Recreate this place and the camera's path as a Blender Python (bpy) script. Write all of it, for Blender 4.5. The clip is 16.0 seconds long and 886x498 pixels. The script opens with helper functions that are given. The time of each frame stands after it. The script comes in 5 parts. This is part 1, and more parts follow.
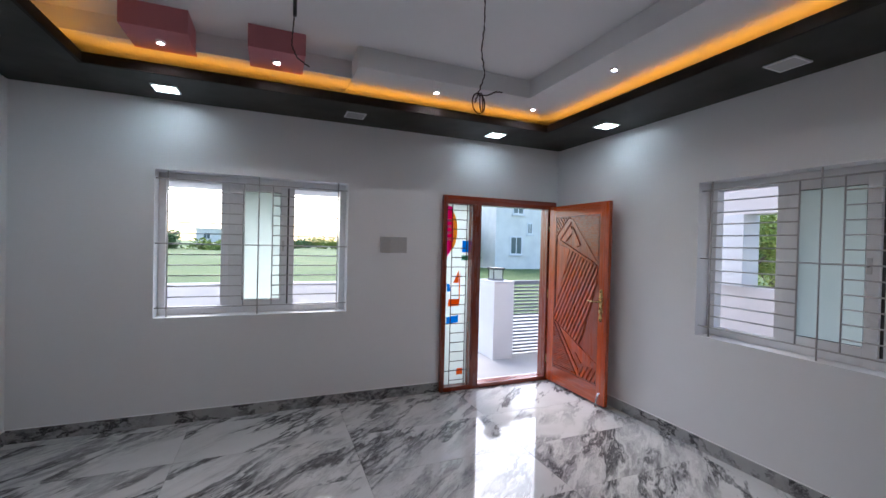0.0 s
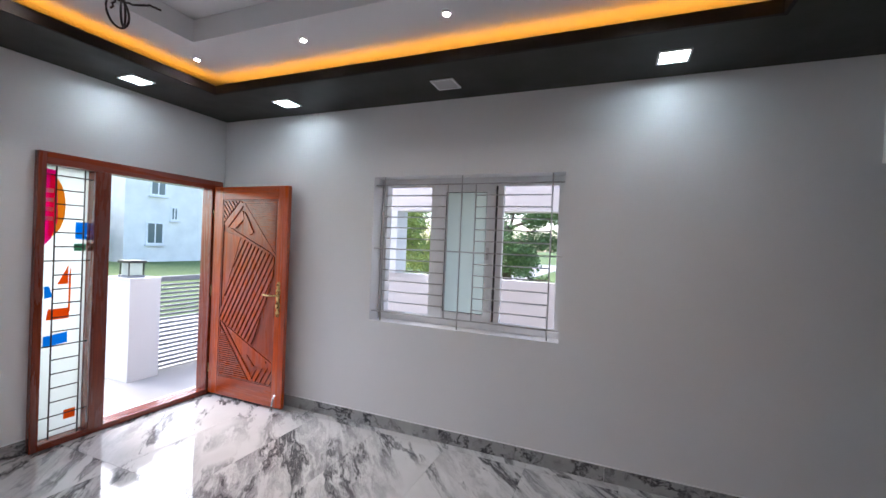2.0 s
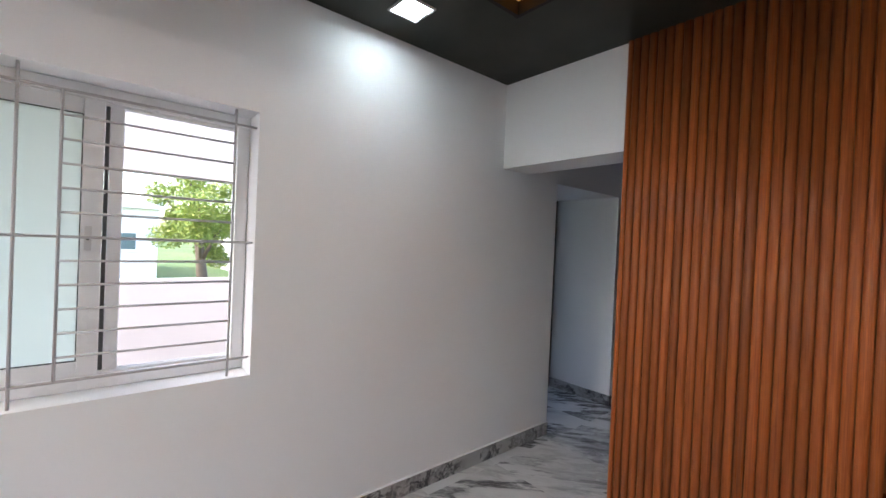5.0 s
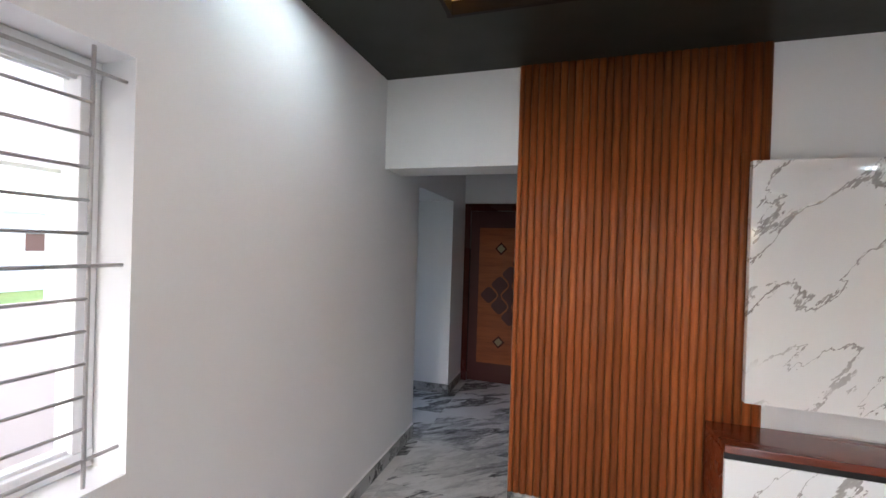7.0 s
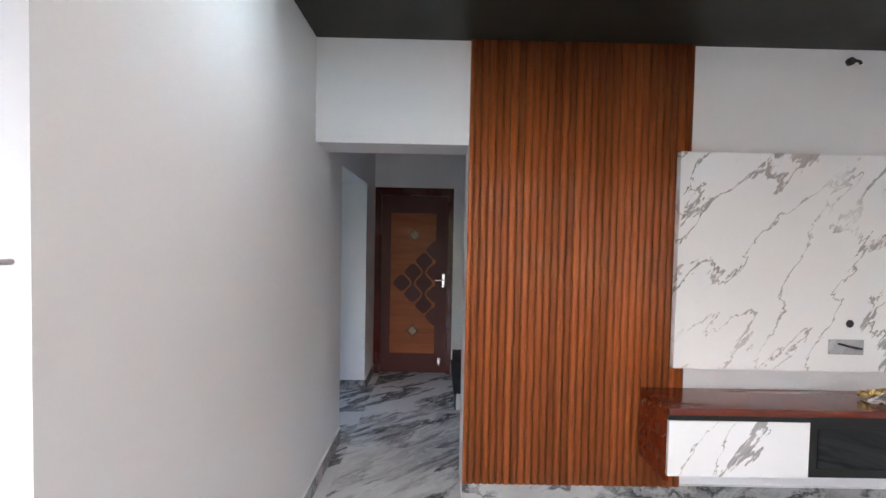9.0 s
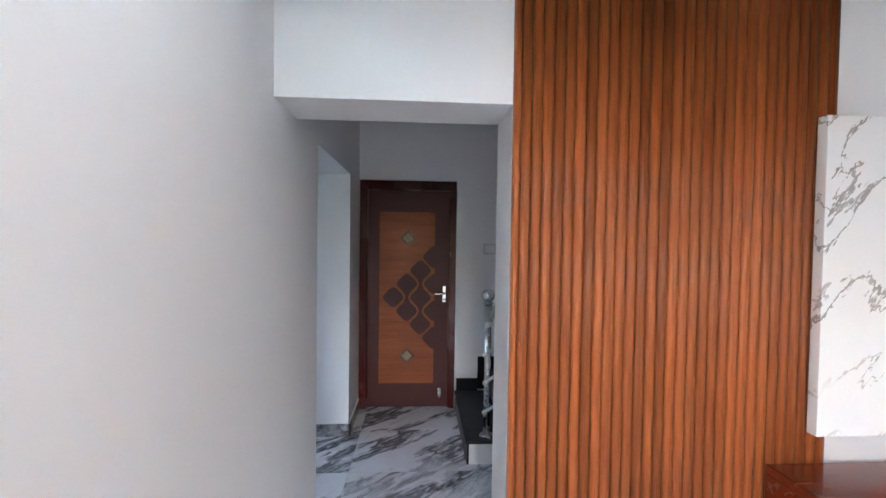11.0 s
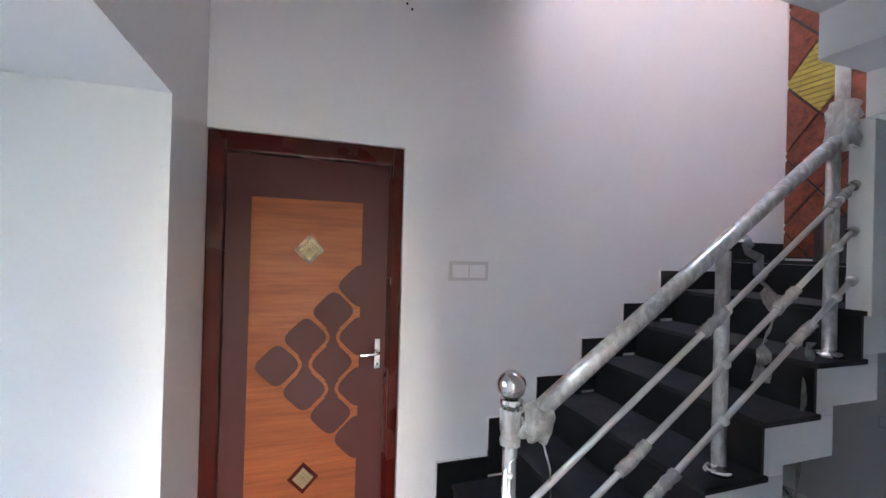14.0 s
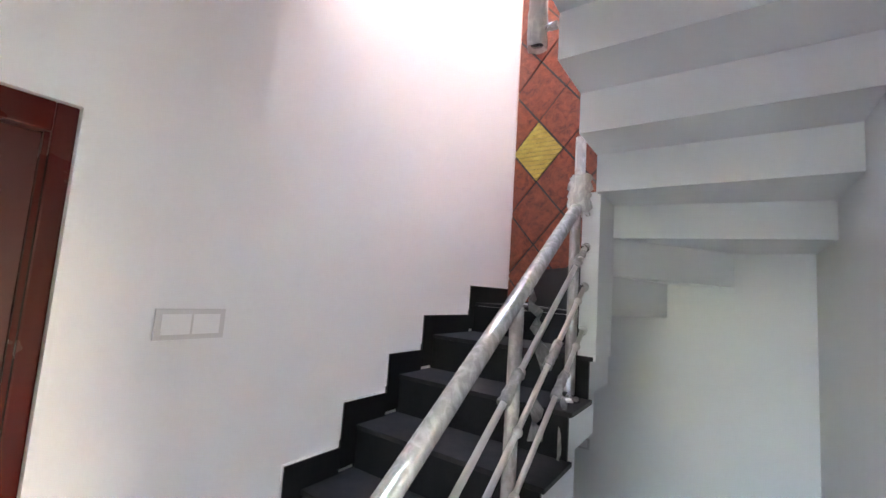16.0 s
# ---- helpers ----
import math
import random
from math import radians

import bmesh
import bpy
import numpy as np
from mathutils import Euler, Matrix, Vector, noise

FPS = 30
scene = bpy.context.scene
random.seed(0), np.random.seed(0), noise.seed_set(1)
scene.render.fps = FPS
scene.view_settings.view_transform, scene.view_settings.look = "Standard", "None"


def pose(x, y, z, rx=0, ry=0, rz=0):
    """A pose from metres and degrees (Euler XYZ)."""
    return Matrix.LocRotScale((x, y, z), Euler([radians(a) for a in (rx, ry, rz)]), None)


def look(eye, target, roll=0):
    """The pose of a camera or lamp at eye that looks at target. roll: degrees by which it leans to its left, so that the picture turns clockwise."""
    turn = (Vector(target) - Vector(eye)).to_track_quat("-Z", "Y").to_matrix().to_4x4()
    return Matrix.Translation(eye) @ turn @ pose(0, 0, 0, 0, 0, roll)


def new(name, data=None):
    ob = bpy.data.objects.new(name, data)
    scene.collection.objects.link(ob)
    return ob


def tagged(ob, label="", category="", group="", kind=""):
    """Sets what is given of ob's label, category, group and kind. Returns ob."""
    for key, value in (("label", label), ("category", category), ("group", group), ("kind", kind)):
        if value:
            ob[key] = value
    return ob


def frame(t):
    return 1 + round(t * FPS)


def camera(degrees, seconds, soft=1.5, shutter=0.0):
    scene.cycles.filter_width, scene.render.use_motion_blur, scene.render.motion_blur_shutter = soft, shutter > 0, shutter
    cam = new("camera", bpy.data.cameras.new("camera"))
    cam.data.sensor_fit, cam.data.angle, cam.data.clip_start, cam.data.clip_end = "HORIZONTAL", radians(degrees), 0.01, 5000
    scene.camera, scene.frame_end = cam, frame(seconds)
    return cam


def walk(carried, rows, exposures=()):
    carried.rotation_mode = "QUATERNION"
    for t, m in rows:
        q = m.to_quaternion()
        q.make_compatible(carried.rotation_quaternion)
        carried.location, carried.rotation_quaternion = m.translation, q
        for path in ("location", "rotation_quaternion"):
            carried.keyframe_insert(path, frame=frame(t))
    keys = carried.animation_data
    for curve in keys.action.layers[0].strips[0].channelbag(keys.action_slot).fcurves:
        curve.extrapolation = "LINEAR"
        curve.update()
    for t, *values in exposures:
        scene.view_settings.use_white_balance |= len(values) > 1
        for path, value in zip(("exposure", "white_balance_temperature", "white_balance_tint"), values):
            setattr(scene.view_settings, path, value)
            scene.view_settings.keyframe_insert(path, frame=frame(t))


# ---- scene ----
cam = camera(94.0, 16.0)
PATH = [
    (0, (0.42, 0.323, 1.542), (1.182, 2.172, 1.517), 1.4),
    (0.7, (0.507, 0.427, 1.55), (1.714, 2.023, 1.535), 1.8),
    (1.5, (0.463, 0.619, 1.55), (2.12, 1.739, 1.532), 1.9),
    (2, (0.534, 0.687, 1.521), (2.382, 1.453, 1.505), 2.4),
    (2.5, (0.697, 0.811, 1.507), (2.661, 1.189, 1.494), 2.3),
    (3, (0.806, 0.999, 1.511), (2.806, 0.992, 1.487), 2.2),
    (3.5, (0.9, 1.209, 1.513), (2.864, 0.83, 1.487), 2.3),
    (4.1, (1.133, 1.371, 1.508), (2.968, 0.578, 1.475), 2.3),
    (6.5, (2.108, 1.851, 1.54), (2.953, 0.038, 1.537), 2.1),
    (7, (2.294, 1.887, 1.56), (2.888, -0.022, 1.547), 1.8),
    (7.3, (2.382, 1.864, 1.534), (2.845, -0.082, 1.521), 1.9),
    (8, (2.587, 1.818, 1.54), (2.782, -0.172, 1.499), 1.7),
    (8.2, (2.648, 1.823, 1.537), (2.782, -0.172, 1.491), 1.6),
    (10.5, (2.886, 1.226, 1.544), (2.796, -0.771, 1.474), 0.8),
    (11, (2.966, 0.919, 1.558), (2.85, -1.077, 1.505), 0.8),
    (11.5, (2.97, 0.58, 1.536), (2.82, -1.414, 1.495), 0.8),
    (12, (2.99, 0.271, 1.547), (2.795, -1.719, 1.504), 0.8),
    (12.5, (3.05, -0.04, 1.56), (2.79, -2.023, 1.519), 0.9),
    (13, (3.048, -0.322, 1.557), (2.717, -2.294, 1.524), 1.1),
    (13.5, (3.042, -0.569, 1.563), (2.602, -2.52, 1.556), 1.4),
    (14, (3.094, -0.798, 1.567), (2.454, -2.693, 1.575), 1.6),
    (14.5, (3.061, -0.98, 1.57), (2.207, -2.788, 1.596), 1.9),
    (15, (2.962, -1.149, 1.585), (1.842, -2.806, 1.639), 2.4),
    (15.5, (2.939, -1.26, 1.62), (1.524, -2.67, 1.712), 3.2),
    (16, (2.956, -1.32, 1.633), (1.323, -2.457, 1.832), 4),
]
EXPOSURES = [(0, 2.12, 5950, 13), (2, 2.48, 6150, 14), (3.5, 3.02, 6400, 14), (5, 3.22, 6500, 13), (7, 3.35, 6500, 13), (8, 3.55, 6450, 13), (11, 4.2, 6100, 12), (12, 4.7, 6250, 13), (13, 5.2, 6450, 13), (14, 5.6, 6650, 14), (15, 6.0, 6900, 14), (16, 6.15, 7250, 13)]
walk(cam, [(t, look(eye, target, roll)) for t, eye, target, roll in PATH], EXPOSURES)
LED_POWER, COVE_POWER, SPOT_POWER = 5.6, 0.70, 300.0

# ---- world, sun, exposure ----
world = bpy.data.worlds.new("world")
scene.world = world
world.use_nodes = True
wn = world.node_tree.nodes
sky = wn.new("ShaderNodeTexSky")
sky.sky_type, sky.sun_disc = "NISHITA", False
sky.sun_elevation, sky.sun_rotation = radians(40), radians(8)
sky.air_density, sky.dust_density, sky.ozone_density = 1.0, 1.8, 0.6
wn["Background"].inputs["Strength"].default_value = 0.12
world.node_tree.links.new(sky.outputs["Color"], wn["Background"].inputs["Color"])
sun_data = bpy.data.lights.new("sun", "SUN")
sun_data.energy, sun_data.angle, sun_data.color = 0.95, radians(70), (1.0, 0.98, 0.96)
sun = new("sun", sun_data)
sun.rotation_euler = (radians(50), 0, radians(172))


# ---- materials ----
def mat(name, color, rough=0.5, metal=0.0, spec=0.5, coat=0.0):
    m = bpy.data.materials.new(name)
    m.use_nodes = True
    b = m.node_tree.nodes["Principled BSDF"]
    b.inputs["Base Color"].default_value = (*color, 1)
    b.inputs["Roughness"].default_value = rough
    b.inputs["Metallic"].default_value = metal
    b.inputs["Specular IOR Level"].default_value = spec
    b.inputs["Coat Weight"].default_value = coat
    b.inputs["Coat Roughness"].default_value = 0.08
    return m


def nd(m, kind, **ins):
    n = m.node_tree.nodes.new(kind)
    for k, v in ins.items():
        n.inputs[k.replace("_", " ")].default_value = v
    return n


def wire(m, a, b):
    m.node_tree.links.new(a, b)


def coords(m, scale=(1, 1, 1), per_object=True, rot=(0, 0, 0)):
    """Object-free world-size coordinates, shifted per object."""
    geo = nd(m, "ShaderNodeNewGeometry")
    mp = nd(m, "ShaderNodeMapping")
    mp.inputs["Scale"].default_value = scale
    mp.inputs["Rotation"].default_value = rot
    out = geo.outputs["Position"]
    if per_object:
        info = nd(m, "ShaderNodeObjectInfo")
        mul = nd(m, "ShaderNodeMath")
        mul.operation = "MULTIPLY"
        mul.inputs[1].default_value = 37.0
        wire(m, info.outputs["Random"], mul.inputs[0])
        add = nd(m, "ShaderNodeVectorMath")
        add.operation = "ADD"
        wire(m, out, add.inputs[0])
        wire(m, mul.outputs[0], add.inputs[1])
        out = add.outputs["Vector"]
    wire(m, out, mp.inputs["Vector"])
    return mp.outputs["Vector"]


def ramp(m, fac, stops):
    r = nd(m, "ShaderNodeValToRGB")
    el = r.color_ramp.elements
    while len(el) < len(stops):
        el.new(0.5)
    for e, (p, c) in zip(el, stops):
        e.position, e.color = p, (*c, 1)
    wire(m, fac, r.inputs["Fac"])
    return r.outputs["Color"]


def noise_tex(m, vec, scale, detail=4.0, rough=0.55, distort=0.0):
    n = nd(m, "ShaderNodeTexNoise", Scale=scale, Detail=detail, Roughness=rough, Distortion=distort)
    wire(m, vec, n.inputs["Vector"])
    return n.outputs["Fac"]


def bump(m, height, strength=0.1, distance=0.01):
    bp = nd(m, "ShaderNodeBump", Strength=strength, Distance=distance)
    wire(m, height, bp.inputs["Height"])
    wire(m, bp.outputs["Normal"], m.node_tree.nodes["Principled BSDF"].inputs["Normal"])


def set_in(m, name, out):
    wire(m, out, m.node_tree.nodes["Principled BSDF"].inputs[name])


def mix_col(m, fac, a, b, mode="MIX"):
    n = m.node_tree.nodes.new("ShaderNodeMix")
    n.data_type, n.blend_type = "RGBA", mode
    for s, v in ((n.inputs[6], a), (n.inputs[7], b)):
        if isinstance(v, tuple):
            s.default_value = (*v, 1)
        else:
            wire(m, v, s)
    if isinstance(fac, float):
        n.inputs[0].default_value = fac
    else:
        wire(m, fac, n.inputs[0])
    return n.outputs[2]


def paint(name, c, rough=0.5, vary=0.05, relief=0.06):
    m = mat(name, c, rough)
    v = coords(m, per_object=False)
    big, fine = noise_tex(m, v, 0.9, 3), noise_tex(m, v, 140, 2)
    lo = tuple(x * (1 - vary) for x in c)
    set_in(m, "Base Color", ramp(m, big, [(0.3, lo), (0.7, c)]))
    set_in(m, "Roughness", ramp(m, noise_tex(m, v, 3.0), [(0.3, (rough - 0.06,) * 3), (0.7, (rough + 0.06,) * 3)]))
    bump(m, fine, relief, 0.004)
    return m


def timber(name, dark, light, axis, rough=0.35, coat=0.3, scale=1.0, vary=0.14):
    """Wood with the grain along an axis."""
    m = mat(name, light, rough, coat=coat)
    s = [14 * scale] * 3
    s["xyz".index(axis)] = 0.9 * min(scale, 1)
    v = coords(m, tuple(s))
    a = noise_tex(m, v, 1.0, 6, 0.62, 1.2)
    fine = noise_tex(m, v, 7.0, 3, 0.6)
    col = ramp(m, a, [(0.28, dark), (0.5, tuple((x + y) / 2 for x, y in zip(dark, light))), (0.72, light)])
    col = mix_col(m, 0.35, col, ramp(m, fine, [(0.35, dark), (0.65, light)]))
    info = nd(m, "ShaderNodeObjectInfo")
    hsv = nd(m, "ShaderNodeHueSaturation")
    wire(m, col, hsv.inputs["Color"])
    wire(m, ramp(m, info.outputs["Random"], [(0, (1 - vary,) * 3), (1, (1 + vary,) * 3)]), hsv.inputs["Value"])
    set_in(m, "Base Color", hsv.outputs["Color"])
    set_in(m, "Roughness", ramp(m, a, [(0.3, (rough + 0.1,) * 3), (0.7, (rough - 0.05,) * 3)]))
    bump(m, fine, 0.12, 0.003)
    return m


def marble(name, base, vein, dark, scale, rough, rot, mid=0.5, cloud=0.25):
    """Polished stone: clouded ground, broad smoky veins and thin dark ones along one direction."""
    m = mat(name, base, rough)
    v = coords(m, (1, 1, 1), True, rot)
    st = nd(m, "ShaderNodeMapping")
    st.inputs["Scale"].default_value = (scale * 0.42, scale * 1.55, scale * 1.55)
    wire(m, v, st.inputs["Vector"])
    sv = st.outputs["Vector"]
    warp = nd(m, "ShaderNodeTexNoise", Scale=1.6, Detail=5.0, Roughness=0.6)
    wire(m, sv, warp.inputs["Vector"])
    add = nd(m, "ShaderNodeVectorMath")
    add.operation = "MULTIPLY_ADD"
    wire(m, warp.outputs["Color"], add.inputs[0])
    add.inputs[1].default_value = (0.9, 0.9, 0.9)
    wire(m, sv, add.inputs[2])
    wv = add.outputs["Vector"]
    n1 = noise_tex(m, wv, 1.1, 7, 0.62)
    ridge = nd(m, "ShaderNodeMath")
    ridge.operation = "SUBTRACT"
    wire(m, n1, ridge.inputs[0])
    ridge.inputs[1].default_value = mid
    ab = nd(m, "ShaderNodeMath")
    ab.operation = "ABSOLUTE"
    wire(m, ridge.outputs[0], ab.inputs[0])
    n2 = noise_tex(m, wv, 0.8, 4, 0.5)
    broad = ramp(m, n2, [(0.45, (0, 0, 0)), (0.60, (1, 1, 1))])
    thin = ramp(m, ab.outputs[0], [(0.0, (1, 1, 1)), (0.012, (0.75, 0.75, 0.75)), (0.045, (0, 0, 0))])
    gate = ramp(m, noise_tex(m, v, 1.1 * scale, 2), [(0.34, (0, 0, 0)), (0.52, (1, 1, 1))])
    ground = ramp(m, noise_tex(m, v, 2.2 * scale, 5), [(0.3, tuple(x * (1 - cloud) for x in base)), (0.7, base)])
    spotty = ramp(m, noise_tex(m, wv, 5.0, 6, 0.7), [(0.42, (0, 0, 0)), (0.62, (1, 1, 1))])
    bm_ = nd(m, "ShaderNodeMath")
    bm_.operation = "MULTIPLY"
    wire(m, broad, bm_.inputs[0])
    wire(m, spotty, bm_.inputs[1])
    col = mix_col(m, bm_.outputs[0], ground, vein)
    tg = nd(m, "ShaderNodeMath")
    tg.operation = "MULTIPLY"
    wire(m, thin, tg.inputs[0])
    wire(m, gate, tg.inputs[1])
    col = mix_col(m, tg.outputs[0], col, dark)
    set_in(m, "Base Color", col)
    set_in(m, "Roughness", ramp(m, noise_tex(m, v, 6.0), [(0.3, (rough * 0.7,) * 3), (0.75, (rough * 1.5,) * 3)]))
    return m


def veined(name):
    """White polished stone with slanting crinkled grey veins that swell into patches."""
    m = mat(name, (0.90, 0.90, 0.90), 0.05)
    v = coords(m, (1, 1, 1), True, (0, radians(-50), 0))
    st = nd(m, "ShaderNodeMapping")
    st.inputs["Scale"].default_value = (0.55, 1.0, 1.7)
    wire(m, v, st.inputs["Vector"])
    warp = nd(m, "ShaderNodeTexNoise", Scale=2.2, Detail=6.0, Roughness=0.65)
    wire(m, st.outputs["Vector"], warp.inputs["Vector"])
    add = nd(m, "ShaderNodeVectorMath")
    add.operation = "MULTIPLY_ADD"
    wire(m, warp.outputs["Color"], add.inputs[0])
    add.inputs[1].default_value = (0.5, 0.5, 0.5)
    wire(m, st.outputs["Vector"], add.inputs[2])
    n = noise_tex(m, add.outputs["Vector"], 2.0, 5, 0.5)
    sub = nd(m, "ShaderNodeMath")
    sub.operation = "SUBTRACT"
    wire(m, n, sub.inputs[0])
    sub.inputs[1].default_value = 0.5
    ab = nd(m, "ShaderNodeMath")
    ab.operation = "ABSOLUTE"
    wire(m, sub.outputs[0], ab.inputs[0])
    width = ramp(m, noise_tex(m, add.outputs["Vector"], 2.3, 3), [(0.42, (0.006,) * 3), (0.56, (0.016,) * 3), (0.72, (0.06,) * 3)])
    div = nd(m, "ShaderNodeMath")
    div.operation = "DIVIDE"
    wire(m, ab.outputs[0], div.inputs[0])
    wire(m, width, div.inputs[1])
    keep = ramp(m, noise_tex(m, v, 1.6, 2), [(0.32, (0, 0, 0)), (0.46, (1, 1, 1))])
    line = ramp(m, div.outputs[0], [(0.55, (1, 1, 1)), (1.0, (0, 0, 0))])
    mul = nd(m, "ShaderNodeMath")
    mul.operation = "MULTIPLY"
    wire(m, keep, mul.inputs[0])
    wire(m, line, mul.inputs[1])
    grey = ramp(m, noise_tex(m, add.outputs["Vector"], 9, 5, 0.7), [(0.3, (0.30, 0.28, 0.27)), (0.7, (0.55, 0.53, 0.52))])
    set_in(m, "Base Color", mix_col(m, mul.outputs[0], (0.90, 0.90, 0.90), grey))
    return m


def glow(name, color, strength):
    m = mat(name, color, 0.4)
    b = m.node_tree.nodes["Principled BSDF"]
    b.inputs["Emission Color"].default_value = (*color, 1)
    b.inputs["Emission Strength"].default_value = strength
    return m


WALL = paint("wall_paint", (0.81, 0.81, 0.82), 0.42, 0.04)
CEIL = paint("ceiling_paint", (0.82, 0.82, 0.83), 0.6, 0.03)
# peach chosen for the upper stairwell so light bounced down turns warm
WARM_BOUNCE = paint("warm_bounce_peach", (0.80, 0.69, 0.62), 0.6, 0.03)
DARK = paint("dark_ceiling_paint", (0.026, 0.026, 0.021), 0.5, 0.10, 0.03)
LIP = paint("cove_lip_paint", (0.012, 0.007, 0.005), 0.7, 0.15, 0.03)
PINK = paint("pink_paint", (0.56, 0.19, 0.22), 0.5, 0.06, 0.03)
OUT_WALL = paint("exterior_paint", (0.70, 0.69, 0.69), 0.7, 0.08, 0.1)
CREAM = paint("veranda_paint", (0.66, 0.60, 0.575), 0.7, 0.06, 0.1)
TEAK_V = timber("teak_upright", (0.20, 0.020, 0.003), (0.56, 0.084, 0.006), "z", 0.26, 0.55)
TEAK_H = timber("teak_level", (0.20, 0.020, 0.003), (0.56, 0.084, 0.006), "y", 0.26, 0.55)
FRAME_V = timber("frame_wood_upright", (0.11, 0.012, 0.004), (0.29, 0.040, 0.009), "z", 0.25, 0.5)
FRAME_H = timber("frame_wood_level", (0.11, 0.012, 0.004), (0.29, 0.040, 0.009), "x", 0.25, 0.5)
FLUTE = timber("fluted_wood", (0.16, 0.032, 0.011), (0.49, 0.150, 0.043), "z", 0.28, 0.12, 6.0, 0.28)
MAHOG = timber("mahogany", (0.09, 0.014, 0.006), (0.24, 0.042, 0.016), "x", 0.22, 0.5)
MAROON = paint("maroon_laminate", (0.082, 0.022, 0.021), 0.45, 0.06, 0.02)
MAROON_F = paint("maroon_frame", (0.062, 0.006, 0.004), 0.25, 0.05, 0.01)
ORANGE = timber("orange_laminate", (0.21, 0.048, 0.014), (0.43, 0.122, 0.038), "x", 0.38, 0.0, 0.6)
FLOOR_T = marble("floor_marble", (0.66, 0.66, 0.66), (0.24, 0.24, 0.25), (0.06, 0.06, 0.065), 1.25, 0.055, (0, 0, radians(-42)), 0.5, 0.14)
SKIRT_T = marble("skirting_marble", (0.42, 0.42, 0.42), (0.09, 0.09, 0.10), (0.04, 0.04, 0.045), 2.2, 0.12, (0, 0, radians(35)), 0.5, 0.2)
TV_T = veined("white_marble")
GROUT = paint("grout", (0.30, 0.30, 0.29), 0.8)
GRANITE = mat("black_granite", (0.012, 0.012, 0.014), 0.3)
_v = coords(GRANITE)
set_in(GRANITE, "Base Color", ramp(GRANITE, noise_tex(GRANITE, _v, 5, 6, 0.65), [(0.4, (0.010, 0.010, 0.012)), (0.75, (0.018, 0.018, 0.020))]))
set_in(GRANITE, "Roughness", ramp(GRANITE, noise_tex(GRANITE, _v, 9, 4), [(0.3, (0.30,) * 3), (0.7, (0.38,) * 3)]))
DUSTY = mat("dusty_black_granite", (0.04, 0.039, 0.04), 0.5)
_v = coords(DUSTY)
set_in(DUSTY, "Base Color", ramp(DUSTY, noise_tex(DUSTY, _v, 6, 6, 0.7), [(0.3, (0.010, 0.010, 0.012)), (0.75, (0.042, 0.040, 0.041))]))
STEEL = mat("stainless_steel", (0.62, 0.62, 0.61), 0.22, 1.0)
CHROME = mat("chrome", (0.62, 0.62, 0.62), 0.2, 1.0)
BRASS = mat("brass", (0.62, 0.44, 0.18), 0.25, 1.0)
for _m, _r in ((STEEL, 0.22), (BRASS, 0.25)):
    _v = coords(_m)
    set_in(_m, "Roughness", ramp(_m, noise_tex(_m, _v, 18, 4), [(0.3, (_r - 0.08,) * 3), (0.7, (_r + 0.14,) * 3)]))
ROD = mat("wrapped_steel_rod", (0.60, 0.585, 0.56), 0.4, 0.55)
STUD = mat("stamped_stud", (0.30, 0.23, 0.14), 0.45, 0.7)
for _m in (GRANITE, DUSTY):
    _m.node_tree.nodes["Principled BSDF"].inputs["Specular IOR Level"].default_value = 0.22
BLACK = mat("black_plastic", (0.012, 0.012, 0.012), 0.35)
BLACK_GLASS = mat("black_glass", (0.01, 0.012, 0.013), 0.05)
for _m in (MAROON, MAROON_F, ORANGE, DARK, LIP, FLUTE):
    _m.node_tree.nodes["Principled BSDF"].inputs["Specular IOR Level"].default_value = 0.25
UPVC = paint("white_upvc", (0.82, 0.82, 0.83), 0.3, 0.04, 0.01)
GRILLE = paint("grille_paint", (0.48, 0.46, 0.46), 0.4, 0.1, 0.02)
GASKET = paint("rubber_gasket", (0.05, 0.05, 0.05), 0.6, 0.1, 0.02)
GRILLE_D = paint("door_grille_paint", (0.05, 0.035, 0.03), 0.4, 0.1, 0.02)
PLASTIC = paint("switch_plastic", (0.62, 0.61, 0.61), 0.35, 0.03, 0.01)
GREY_METAL = paint("grey_gate_paint", (0.20, 0.21, 0.23), 0.4, 0.1, 0.02)
CABLE = paint("cable", (0.035, 0.02, 0.02), 0.5, 0.2, 0.02)
TERRA = mat("terracotta", (0.33, 0.085, 0.035), 0.75)
_v = coords(TERRA)
_n = noise_tex(TERRA, _v, 16, 8, 0.72, 0.6)
set_in(TERRA, "Base Color", ramp(TERRA, _n, [(0.3, (0.07, 0.017, 0.009)), (0.55, (0.21, 0.050, 0.022)), (0.8, (0.31, 0.09, 0.04))]))
bump(TERRA, _n, 0.9, 0.02)
YELLOW = mat("yellow_stone", (0.42, 0.34, 0.06), 0.6)
_v = coords(YELLOW, (1, 1, 1), True)
_n = noise_tex(YELLOW, _v, 9, 6, 0.7)
set_in(YELLOW, "Base Color", ramp(YELLOW, _n, [(0.3, (0.25, 0.19, 0.03)), (0.7, (0.46, 0.38, 0.07))]))
bump(YELLOW, _n, 0.5, 0.01)


